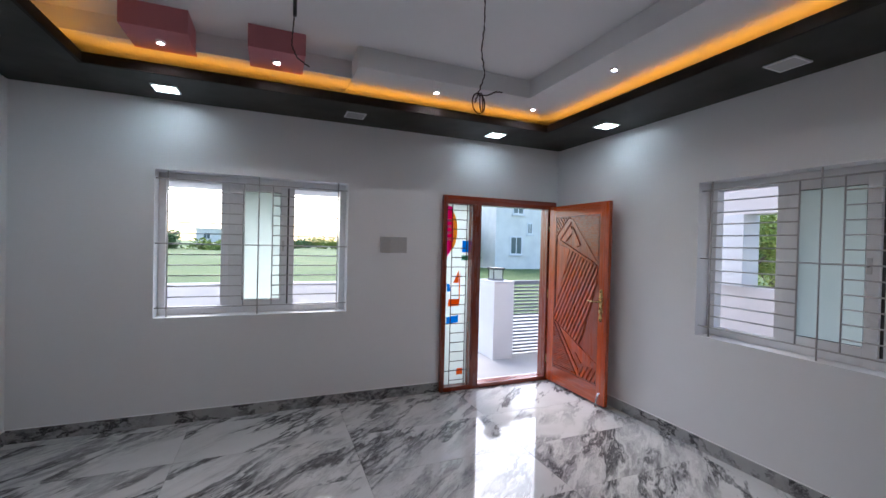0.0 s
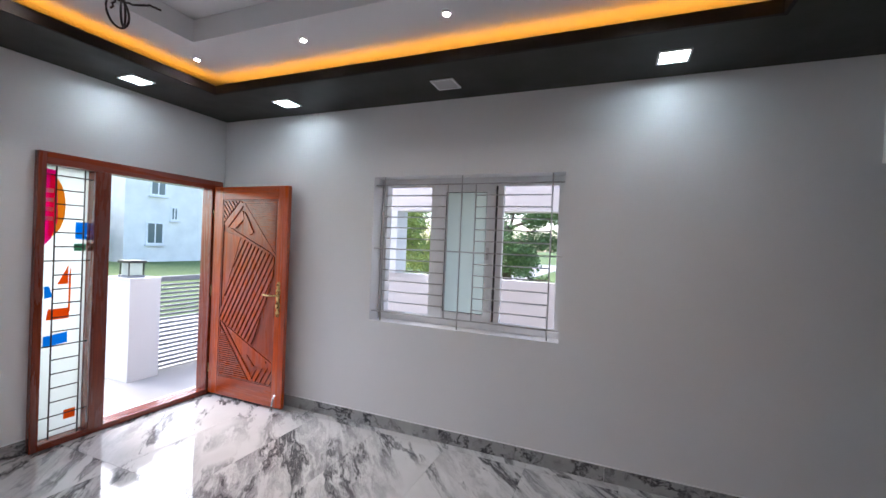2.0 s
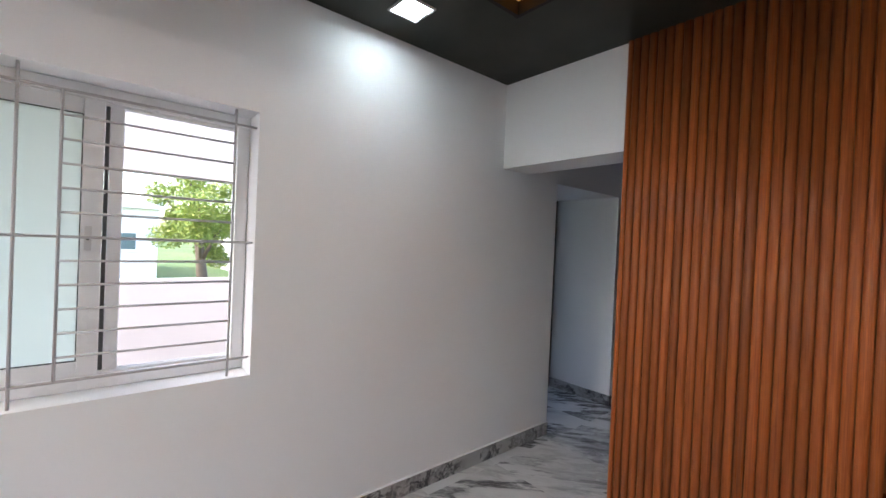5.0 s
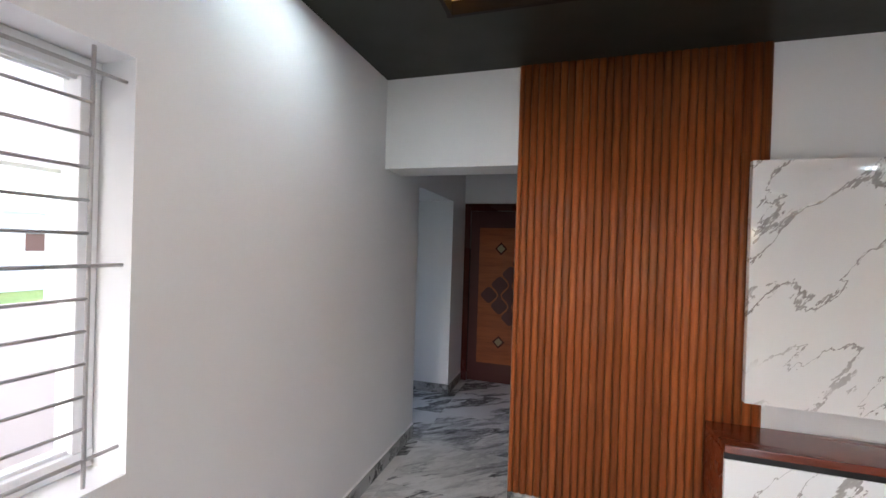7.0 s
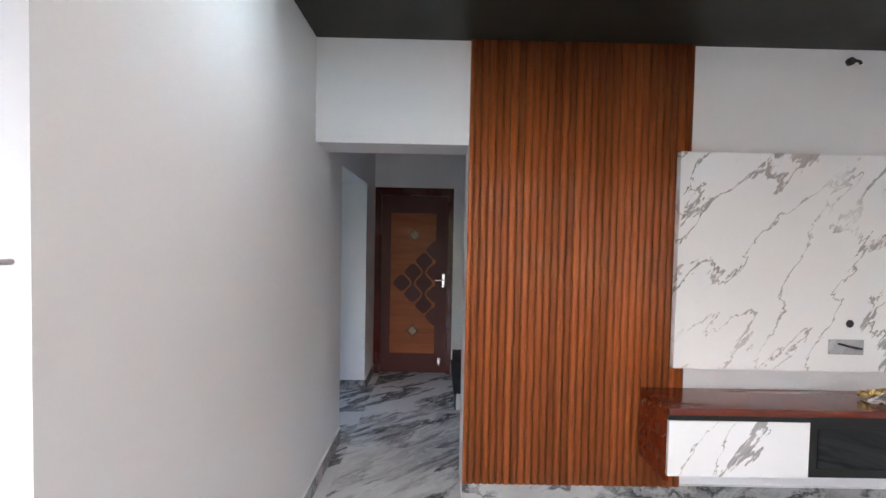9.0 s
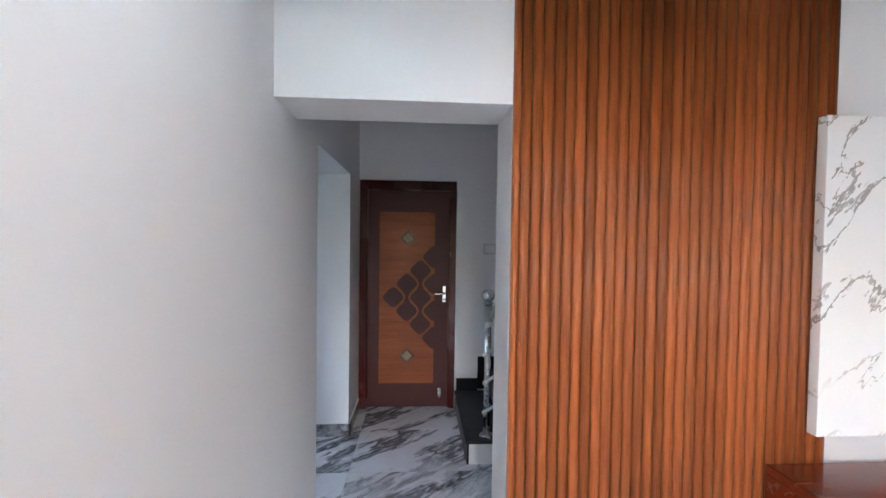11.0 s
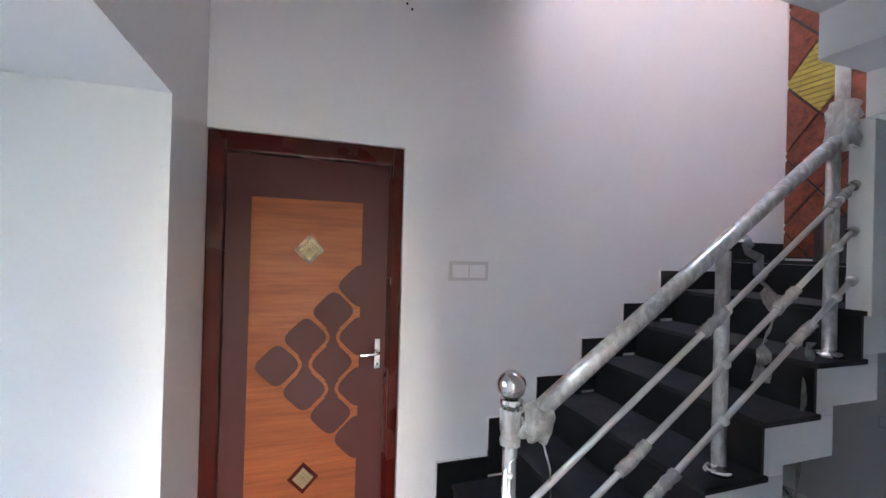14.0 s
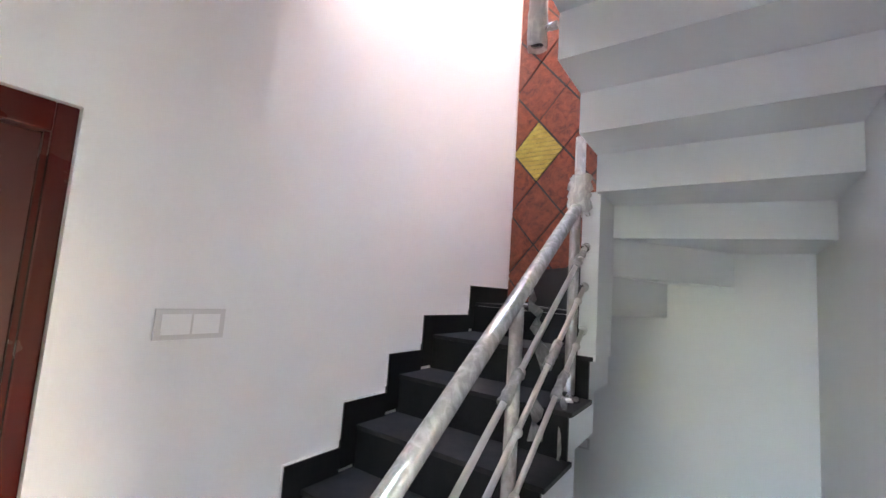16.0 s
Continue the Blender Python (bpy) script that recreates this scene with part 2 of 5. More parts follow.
def milky(name, c, gloss=0.12, rough=0.25):
    """Milk glass: lets light through from behind, with a faint sheen."""
    m = mat(name, c, rough)
    out = m.node_tree.nodes["Material Output"]
    tr = nd(m, "ShaderNodeBsdfTranslucent", Color=(*c, 1))
    mx = nd(m, "ShaderNodeMixShader")
    mx.inputs["Fac"].default_value = gloss
    wire(m, tr.outputs["BSDF"], mx.inputs[1])
    wire(m, m.node_tree.nodes["Principled BSDF"].outputs["BSDF"], mx.inputs[2])
    wire(m, mx.outputs["Shader"], out.inputs["Surface"])
    return m


FROST = milky("frosted_glass", (0.66, 0.71, 0.68), 0.16)
GLASS = mat("clear_glass", (0.95, 0.97, 0.96), 0.02)
GLASS.node_tree.nodes["Principled BSDF"].inputs["Transmission Weight"].default_value = 1.0


def film_glass(name, c, lo, hi, rough):
    """Thin clear film with milky creases."""
    m = mat(name, c, rough)
    n = noise_tex(m, coords(m, (1, 1, 0.5)), 38, 3, 0.5, 0.6)
    set_in(m, "Alpha", ramp(m, n, [(0.42, (lo,) * 3), (0.66, (hi,) * 3)]))
    return m


PLAST = film_glass("plastic_film", (0.80, 0.79, 0.77), 0.30, 0.46, 0.4)
WRAP = film_glass("plastic_wrap", (0.76, 0.75, 0.72), 0.5, 0.7, 0.45)


ART_GLASS = milky("pale_art_glass", (0.60, 0.64, 0.62))
ART = {k: milky("art_" + k, c) for k, c in dict(pink=(0.90, 0.03, 0.42), orange=(0.85, 0.22, 0.02), amber=(0.85, 0.42, 0.06),
                                                  blue=(0.03, 0.40, 0.85), white=(0.9, 0.9, 0.9), green=(0.10, 0.30, 0.20)).items()}
LED = glow("led_diffuser", (0.78, 0.96, 1.0), LED_POWER)
SPOT = glow("spot_lens", (1.0, 0.93, 0.87), SPOT_POWER)
COVE = glow("cove_led", (1.0, 0.42, 0.035), COVE_POWER)
UNLIT = paint("unlit_diffuser", (0.48, 0.48, 0.48), 0.4, 0.04, 0.01)
GRASS = mat("grass_ground", (0.10, 0.19, 0.03), 0.9)
_v = coords(GRASS, per_object=False)
_a, _b = noise_tex(GRASS, _v, 0.13, 6, 0.65), noise_tex(GRASS, _v, 3.0, 6, 0.7)
_c = ramp(GRASS, _a, [(0.3, (0.045, 0.09, 0.016)), (0.5, (0.09, 0.155, 0.03)), (0.64, (0.16, 0.19, 0.055)), (0.8, (0.21, 0.16, 0.09))])
set_in(GRASS, "Base Color", mix_col(GRASS, 0.45, _c, ramp(GRASS, _b, [(0.3, (0.03, 0.06, 0.012)), (0.7, (0.15, 0.22, 0.06))])))
bump(GRASS, _b, 0.8, 0.1)


def leaf_mat(name, a, b):
    m = mat(name, a, 0.55)
    geo = nd(m, "ShaderNodeNewGeometry")
    set_in(m, "Base Color", ramp(m, geo.outputs["Random Per Island"], [(0, a), (1, b)]))
    return m


LEAF = leaf_mat("leaves", (0.07, 0.14, 0.05), (0.17, 0.27, 0.09))
LEAF_Y = leaf_mat("light_leaves", (0.12, 0.20, 0.025), (0.32, 0.36, 0.07))
BARK = paint("bark", (0.16, 0.12, 0.09), 0.9, 0.4, 0.8)
PAVE = paint("veranda_stone", (0.20, 0.20, 0.21), 0.4, 0.15, 0.05)
CONCRETE = paint("pale_concrete", (0.46, 0.44, 0.42), 0.85, 0.25, 0.3)
KITCHEN_FRAME = paint("dark_frame_paint", (0.02, 0.021, 0.024), 0.4, 0.1, 0.02)
BOARD = paint("grey_switch_plastic", (0.50, 0.49, 0.48), 0.35, 0.03, 0.01)
BROWN_SHUTTER = paint("brown_shutter", (0.16, 0.07, 0.05), 0.5, 0.1, 0.02)
KITCHEN_WALL = paint("kitchen_tile_paint", (0.30, 0.34, 0.36), 0.35, 0.05, 0.02)
VILLA = paint("villa_paint", (0.84, 0.81, 0.77), 0.8, 0.14, 0.1)
WINDOW_DARK = mat("dark_pane", (0.10, 0.14, 0.15), 0.1)


# ---- building blocks ----
def box(bm, x0, x1, y0, y1, z0, z1, bevel=0.0):
    x0, x1, y0, y1, z0, z1 = min(x0, x1), max(x0, x1), min(y0, y1), max(y0, y1), min(z0, z1), max(z0, z1)
    t = bmesh.new() if bevel else bm
    vs = [t.verts.new(p) for p in ((x0, y0, z0), (x1, y0, z0), (x1, y1, z0), (x0, y1, z0), (x0, y0, z1), (x1, y0, z1), (x1, y1, z1), (x0, y1, z1))]
    for f in ((0, 3, 2, 1), (4, 5, 6, 7), (0, 1, 5, 4), (1, 2, 6, 5), (2, 3, 7, 6), (3, 0, 4, 7)):
        t.faces.new([vs[i] for i in f])
    if bevel:
        bmesh.ops.bevel(t, geom=t.edges[:], offset=bevel, segments=2, affect="EDGES", profile=0.6)
        merge(bm, t)
    return bm


def merge(bm, t):
    table = [bm.verts.new(v.co) for v in t.verts]
    t.verts.index_update()
    for f in t.faces:
        nf = bm.faces.new([table[v.index] for v in f.verts])
        nf.smooth = f.smooth
    t.free()
    return bm


def prism(bm, pts, a, b, place):
    """A polygon pts drawn in two axes, pushed from a to b along the third; place(u, v, w) gives the point."""
    lo = [bm.verts.new(place(u, v, a)) for u, v in pts]
    hi = [bm.verts.new(place(u, v, b)) for u, v in pts]
    n = len(pts)
    bm.faces.new(lo[::-1])
    bm.faces.new(hi)
    for i in range(n):
        bm.faces.new((lo[i], lo[(i + 1) % n], hi[(i + 1) % n], hi[i]))
    return bm


def tube(bm, a, b, r0, r1=None, seg=12, cap=True):
    a, b = Vector(a), Vector(b)
    r1 = r0 if r1 is None else r1
    q = (b - a).to_track_quat("Z", "Y").to_matrix()
    rings = []
    for p, r in ((a, r0), (b, r1)):
        rings.append([bm.verts.new(p + q @ Vector((r * math.cos(i * math.tau / seg), r * math.sin(i * math.tau / seg), 0))) for i in range(seg)])
    for i in range(seg):
        f = bm.faces.new((rings[0][i], rings[0][(i + 1) % seg], rings[1][(i + 1) % seg], rings[1][i]))
        f.smooth = True
    if cap:
        bm.faces.new(rings[0][::-1])
        bm.faces.new(rings[1])
    return bm


def path_tube(bm, pts, r, seg=8):
    """A smooth round cord along points."""
    pts = [Vector(p) for p in pts]
    rings = []
    for i, p in enumerate(pts):
        d = (pts[min(i + 1, len(pts) - 1)] - pts[max(i - 1, 0)]).normalized()
        q = d.to_track_quat("Z", "Y").to_matrix()
        rings.append([bm.verts.new(p + q @ Vector((r * math.cos(k * math.tau / seg), r * math.sin(k * math.tau / seg), 0))) for k in range(seg)])
    for a, b in zip(rings, rings[1:]):
        for k in range(seg):
            f = bm.faces.new((a[k], a[(k + 1) % seg], b[(k + 1) % seg], b[k]))
            f.smooth = True
    return bm


def ball(bm, c, r, sz=1.0, seg=16):
    t = bmesh.new()
    bmesh.ops.create_uvsphere(t, u_segments=seg, v_segments=seg // 2 + 2, radius=r)
    for v in t.verts:
        v.co = Vector(c) + Vector((v.co.x, v.co.y, v.co.z * sz))
    for f in t.faces:
        f.smooth = True
    return merge(bm, t)


def obj(name, bm, material):
    bmesh.ops.recalc_face_normals(bm, faces=bm.faces[:])
    me = bpy.data.meshes.new(name)
    bm.to_mesh(me)
    bm.free()
    me.materials.append(material)
    return new(name, me)


def part(name, bm, material, parent, label=""):
    """One mesh, drawn in world places, under a thing or a part."""
    ob = obj(name, bm, material)
    ob.parent = parent
    if not parent.parent:
        ob.matrix_parent_inverse = Matrix.Translation(-parent.location)
    return tagged(ob, label)


def thing(name, at, label, category, group="", kind=""):
    ob = new(name)
    ob.location = at
    ob.empty_display_size = 0.1
    return tagged(ob, label, category, group, kind)


def structure(name, bm, material, label):
    return tagged(obj(name, bm, material), label, name.split("_")[0], kind="structure")


def wall(bm, axis, p0, p1, u0, u1, z0, z1, holes=()):
    """A wall across axis from p0 to p1, along u and z, with rectangular holes (u0, u1, z0, z1)."""
    us = sorted({u0, u1, *[min(max(h[i], u0), u1) for h in holes for i in (0, 1)]})
    zs = sorted({z0, z1, *[min(max(h[i], z0), z1) for h in holes for i in (2, 3)]})
    for a, b in zip(us, us[1:]):
        run = None
        for c, d in zip(zs, zs[1:]):
            hole = any(h[0] <= (a + b) / 2 <= h[1] and h[2] <= (c + d) / 2 <= h[3] for h in holes)
            if not hole:
                run = (run[0], d) if run else (c, d)
            if run and (hole or d == zs[-1]):
                if axis == "x":
                    box(bm, p0, p1, a, b, *run)
                else:
                    box(bm, a, b, p0, p1, *run)
                run = None
    return bm


def clip(poly, nx, ny, c):
    """Keep the part of a polygon with nx*x + ny*y <= c."""
    out = []
    for i, p in enumerate(poly):
        q = poly[(i + 1) % len(poly)]
        dp, dq = nx * p[0] + ny * p[1] - c, nx * q[0] + ny * q[1] - c
        if dp <= 0:
            out.append(p)
        if dp * dq < 0:
            s = dp / (dp - dq)
            out.append((p[0] + s * (q[0] - p[0]), p[1] + s * (q[1] - p[1])))
    return out


# ---- the rooms ----
EAST, NORTH, SOUTH, WEST = 3.5, 4.3, -0.63, -1.37      # faces of the living room's walls
BACK, HALL_N, STAIR_W = -2.8, -0.915, -0.12             # the stair hall
LOW, HIGH = 2.655, 2.95                                # dark border and upper ceiling
TOP = 7.4                                              # roof over the stairs
FW = (-0.47, 1.075, 0.88, 2.09)                        # front window: x0, x1, z0, z1
RW = (1.02, 2.56, 0.875, 2.07)                         # side window: y0, y1, z0, z1
DOOR = (2.04, 3.45, 0.0, 2.05)

structure("wall_north", wall(bmesh.new(), "y", NORTH, NORTH + 0.23, WEST - 0.23, EAST + 0.23, -0.7, 3.3, [FW, DOOR]), WALL, "grey-white painted living room wall with window and door")
structure("wall_east", wall(bmesh.new(), "x", EAST, EAST + 0.23, -1.286, NORTH, -0.7, 3.3, [RW]), WALL, "grey-white painted side wall with a grilled window")
structure("wall_west", wall(bmesh.new(), "x", WEST - 0.23, WEST, SOUTH, NORTH, -0.7, 3.3), WALL, "plain grey-white painted wall")
structure("wall_south", wall(bmesh.new(), "y", HALL_N, SOUTH, WEST - 0.23, EAST, -0.7, 3.3, [(2.622, EAST + 1, -0.05, 2.064)]), WALL, "white wall with a square passage opening")
structure("wall_hall_south", wall(bmesh.new(), "y", BACK - 0.23, BACK, STAIR_W - 0.23, EAST, -0.7, 4.4, [(2.628, EAST + 1, -0.05, 2.07)]), WALL, "tall white stairwell wall with a door opening")
structure("wall_hall_east", wall(bmesh.new(), "x", EAST, EAST + 0.13, BACK - 0.23, -2.31, -0.7, 3.3), WALL, "short white wall beside the inner door")
structure("wall_lobby_south", wall(bmesh.new(), "y", -2.44, -2.31, EAST + 0.13, 4.19, -0.7, 3.0), WALL, "white side wall of the kitchen lobby")
structure("wall_lobby_north", wall(bmesh.new(), "y", -1.286, -1.15, EAST + 0.23, 4.19, -0.7, 3.0), WALL, "white side wall of the kitchen lobby")
structure("wall_lobby_head", box(bmesh.new(), EAST, 4.30, -2.31, -1.286, 2.04, 3.3), WALL, "white lintel over the kitchen lobby")
structure("wall_hall_upper", box(bmesh.new(), EAST, EAST + 0.23, BACK - 0.23, HALL_N, 3.3, TOP), WARM_BOUNCE, "unseen upper stairwell wall, peach to warm the light")
structure("wall_upper_south", box(bmesh.new(), STAIR_W - 0.23, EAST, BACK - 0.23, BACK, 4.4, TOP), WARM_BOUNCE, "unseen upper stairwell wall, peach to warm the light")
structure("wall_upper_north", box(bmesh.new(), STAIR_W - 0.23, EAST, HALL_N, SOUTH, 3.3, TOP), WARM_BOUNCE, "unseen upper stairwell wall, peach to warm the light")
structure("wall_stair_west", box(bmesh.new(), STAIR_W - 0.23, STAIR_W, BACK, HALL_N, -0.7, 3.1), WALL, "white wall under the stairs")
structure("wall_stair_upper", wall(bmesh.new(), "x", STAIR_W - 0.23, STAIR_W, BACK, HALL_N, 3.1, TOP), WARM_BOUNCE, "upper stairwell end wall, peach to warm the light")
bm = bmesh.new()
for r in ((STAIR_W - 0.4, 0.0, BACK - 0.23, SOUTH), (2.6, EAST + 0.4, BACK - 0.23, SOUTH), (0.0, 2.6, BACK - 0.23, -2.75), (0.0, 2.6, -1.3, SOUTH)):
    box(bm, *r, TOP, TOP + 0.15)
structure("ceiling_stairwell", bm, WARM_BOUNCE, "unseen ceiling high above the stairs with a roof light, peach to warm the light")
structure("ceiling_hall", box(bmesh.new(), 1.94, EAST, BACK, HALL_N, 3.025, 3.17), CEIL, "white ceiling slab of the hall")
structure("ceiling_living_slab", box(bmesh.new(), WEST - 0.23, EAST, SOUTH, NORTH, HIGH, 3.3), CEIL, "white upper false ceiling of the living room")

# dark false-ceiling border with a lip, round the lit cove
CX0, CX1, CY0, CY1 = -0.74, 2.875, 0.01, 3.685
bm = bmesh.new()
for r in ((WEST, EAST, CY1, NORTH), (WEST, EAST, SOUTH, CY0), (WEST, CX0, CY0, CY1), (CX1, EAST, CY0, CY1)):
    box(bm, *r, LOW, LOW + 0.03)
structure("ceiling_dark_border", bm, DARK, "dark olive-grey false ceiling border")
bm = bmesh.new()
for r in ((CX0 - 0.02, CX1 + 0.02, CY1 - 0.004, CY1 + 0.016), (CX0 - 0.02, CX1 + 0.02, CY0 - 0.016, CY0 + 0.004), (CX0 - 0.016, CX0 + 0.004, CY0, CY1), (CX1 - 0.004, CX1 + 0.016, CY0, CY1)):
    box(bm, *r, LOW - 0.003, LOW + 0.065)
structure("trim_cove_lip", bm, LIP, "dark brown lip of the ceiling cove")
bm = bmesh.new()
box(bm, 0.965, EAST, 3.323, NORTH, 2.80, HIGH - 0.002)
box(bm, 2.42, EAST, SOUTH, 3.323, 2.80, HIGH - 0.002)
# added shelf: keeps the strip's light off the upper ceiling, so the glow stays narrow
box(bm, WEST, 0.965, 3.60, NORTH, 2.815, HIGH - 0.002)
structure("ceiling_white_band", bm, CEIL, "white dropped ceiling band inside the cove, with an added shelf that narrows the glow")
strip = thing("led_strip", (1.07, 3.8, LOW + 0.03), "warm amber led strip lying in the ceiling cove", "led strip")
for r in ((CX0, CX1, CY1 + 0.022, CY1 + 0.10), (CX0, CX1, CY0 - 0.10, CY0 - 0.022), (CX0 - 0.10, CX0 - 0.022, CY0, CY1), (CX1 + 0.022, CX1 + 0.10, CY0, CY1)):
    part("strip_run", box(bmesh.new(), *r, LOW + 0.031, LOW + 0.038), COVE, strip)

# floors
structure("floor", box(bmesh.new(), WEST - 0.23, 4.3, BACK - 0.23, NORTH, -0.2, -0.008), GROUT, "polished marble-look tile floor with grey veins")
structure("floor_kitchen", box(bmesh.new(), 4.3, 6.6, -5.2, -0.6, -0.2, 0.0), FLOOR_T, "marble-look kitchen floor")

# skirting
H = 0.1


def skirt(x0, x1, y0, y1):
    pieces.append((x0, x1, y0, y1))


pieces = []
x = WEST
while x < DOOR[0] - 0.01:
    skirt(x, min(x + 1.2, DOOR[0]) - 0.002, NORTH - 0.012, NORTH)
    x += 1.2
y = NORTH - 0.012
while y > -1.28:
    skirt(EAST - 0.012, EAST, max(y - 0.6, -1.286) + 0.002, y)
    y -= 0.6
skirt(WEST, WEST + 0.012, SOUTH, NORTH - 0.012)
for a, b in ((WEST + 0.012, 0.2), (0.202, 1.4), (1.402, 2.62)):
    skirt(a, b, SOUTH, SOUTH + 0.010)
skirt(EAST - 0.012, EAST, BACK, -2.298)
skirt(EAST - 0.012, 4.19, -2.31, -2.298)
skirt(STAIR_W, 2.62, HALL_N - 0.012, HALL_N)
base = tagged(new("baseboard"), "grey veined marble skirting along the walls", "baseboard", kind="structure")
for r in pieces:
    part("skirting_tile", box(bmesh.new(), *r, 0.0, H), SKIRT_T, base)
    part("skirting_bead", box(bmesh.new(), *r, H, H + 0.004), UPVC, base)


# ---- windows ----
def window_unit(name, put, width, z0, z1, glass, label, extra):
    """Sliding window with one frosted sash and a welded grille, in a reveal. put(u, d, z): u along the wall, d outwards from the inner face."""
    win = tagged(new(name), label, "window", kind="structure")

    def slab(nm, u0, u1, d0, d1, a, b, m, parent=win, bevel=0.0, lab=""):
        p, q = put(u0, d0, a), put(u1, d1, b)
        return part(nm, box(bmesh.new(), p[0], q[0], p[1], q[1], p[2], q[2], bevel), m, parent, lab)

    h = z1 - z0
    fr, d0, d1 = 0.055, 0.135, 0.215
    slab("window_frame", 0.0, width, d0, d1, z0 + 0.002, z0 + fr, UPVC, bevel=0.004)
    slab("window_frame", 0.0, width, d0, d1, z1 - fr, z1 - 0.002, UPVC, bevel=0.004)
    slab("window_frame", 0.002, fr, d0 + 0.001, d1 - 0.001, z0 + fr, z1 - fr, UPVC, bevel=0.004)
    slab("window_frame", width - fr, width - 0.002, d0 + 0.001, d1 - 0.001, z0 + fr, z1 - fr, UPVC, bevel=0.004)
    for k, (a, b) in enumerate(((z0 + fr, z0 + fr + 0.012), (z1 - fr - 0.012, z1 - fr))):
        slab("track", fr, width - fr, d0 + 0.02, d0 + 0.026, a, b, UPVC)
        slab("track", fr, width - fr, d0 + 0.05, d0 + 0.056, a, b, UPVC)
    a, g0, g1, b = (f * width for f in glass)
    lo, hi = z0 + fr, z1 - fr
    sash = slab("sash", a, g0, d0 + 0.004, d0 + 0.04, lo, hi, UPVC, bevel=0.004)
    slab("sash_stile", g1, b, d0 + 0.004, d0 + 0.04, lo, hi, UPVC, sash, 0.004)
    slab("sash_rail", g0, g1, d0 + 0.005, d0 + 0.039, lo, lo + 0.06, UPVC, sash, 0.004)
    slab("sash_rail", g0, g1, d0 + 0.005, d0 + 0.039, hi - 0.06, hi, UPVC, sash, 0.004)
    slab("frosted_pane", g0, g1, d0 + 0.018, d0 + 0.024, lo + 0.06, hi - 0.06, FROST, sash, 0, "frosted pale green glass")
    for u0, u1 in ((g0, g0 + 0.004), (g1 - 0.004, g1)):
        slab("gasket", u0, u1, d0 + 0.012, d0 + 0.0178, lo + 0.06, hi - 0.06, GASKET, sash)
    for v0, v1 in ((lo + 0.06, lo + 0.064), (hi - 0.064, hi - 0.06)):
        slab("gasket", g0 + 0.004, g1 - 0.004, d0 + 0.012, d0 + 0.0178, v0, v1, GASKET, sash)
    slab("sash_rear_stile", a - 0.066, a + 0.012, d0 + 0.046, d0 + 0.076, lo, hi, UPVC, win, 0.004)
    slab("sash_rear_stile", b + 0.016, b + 0.062, d0 + 0.03, d0 + 0.076, lo, hi, UPVC, win, 0.004)
    # dark strip put in for the dark slot of the sash channel
    slab("pile_strip", b + 0.001, b + 0.015, d0 + 0.03, d0 + 0.05, lo, hi, GASKET, win, 0, "dark strip filling the slot between the sliding sashes")
    lt = slab("latch", g1 + 0.012, g1 + 0.034, d0 - 0.012, d0 + 0.0035, z0 + h * 0.46, z0 + h * 0.54, PLASTIC, win, 0.003)
    part("latch_thumb", tube(bmesh.new(), put(g1 + 0.023, d0 - 0.024, z0 + h * 0.5), put(g1 + 0.023, d0 - 0.0122, z0 + h * 0.5), 0.007, seg=10), GASKET, lt)
    # grille
    g = thing(extra, put(width / 2, 0.05, z0), "grey-white welded iron grille fixed in the window reveal", "window grille")

    def bar(nm, u0, z_0, u1, z_1, r=0.0048):
        part(nm, tube(bmesh.new(), put(u0, 0.035, z_0), put(u1, 0.035, z_1), r, seg=8), GRILLE, g)

    vs = [0.055, 0.424, 0.499, 0.573, 0.943]
    rows = [z1 - h * (0.055 + 0.0735 * i) for i in range(13)]
    for k, v in enumerate(vs):
        full = k in (0, 2, 4)
        bar("upright_bar", v * width, z0 if full else rows[-1], v * width, z1 if full else rows[0], 0.0055)
    for i, z in enumerate(rows):
        if i in (0, 6, 12):
            bar("long_bar", 0.0, z, width, z, 0.0055)
        else:
            bar("cross_bar", vs[0] * width, z, vs[1] * width, z)
            bar("cross_bar", vs[3] * width, z, vs[4] * width, z)
    return win


window_unit("window_1", lambda u, d, z: (FW[0] + u, NORTH + d, z), FW[1] - FW[0], FW[2], FW[3], (0.342, 0.412, 0.618, 0.655),
            "white sliding window with a frosted middle sash", "window_grille")
window_unit("window_2", lambda u, d, z: (EAST + d, RW[1] - u, z), RW[1] - RW[0], RW[2], RW[3], (0.334, 0.386, 0.610, 0.652),
            "white sliding window with a frosted middle sash, side panes open", "window_grille")


# ---- front door ----
door_frame = tagged(new("door_1"), "glossy red-brown wooden entrance door frame with a side light", "door frame", kind="structure")
FY0, FY1 = NORTH - 0.045, NORTH + 0.09
part("jamb", box(bmesh.new(), 2.04, 2.088, FY0, FY1, 0, 2.05, 0.006), FRAME_V, door_frame)
mullion = part("jamb", box(bmesh.new(), 2.375, 2.478, FY0, FY1, 0.03, 1.965, 0.006), FRAME_V, door_frame)
part("jamb", box(bmesh.new(), 3.335, 3.45, FY0, FY1, 0, 1.965, 0.006), FRAME_V, door_frame)
part("head", box(bmesh.new(), 2.088, 3.45, FY0 + 0.001, FY1, 1.965, 2.05, 0.006), FRAME_H, door_frame)
part("threshold", box(bmesh.new(), 2.088, 3.335, FY0 + 0.001, FY1, 0.0, 0.045, 0.006), FRAME_H, door_frame)
part("stop_bead", box(bmesh.new(), 2.478, 2.492, FY0 + 0.055, FY1, 0.045, 1.965), FRAME_V, door_frame)

SL = (2.088, 2.375, 0.045, 1.965)
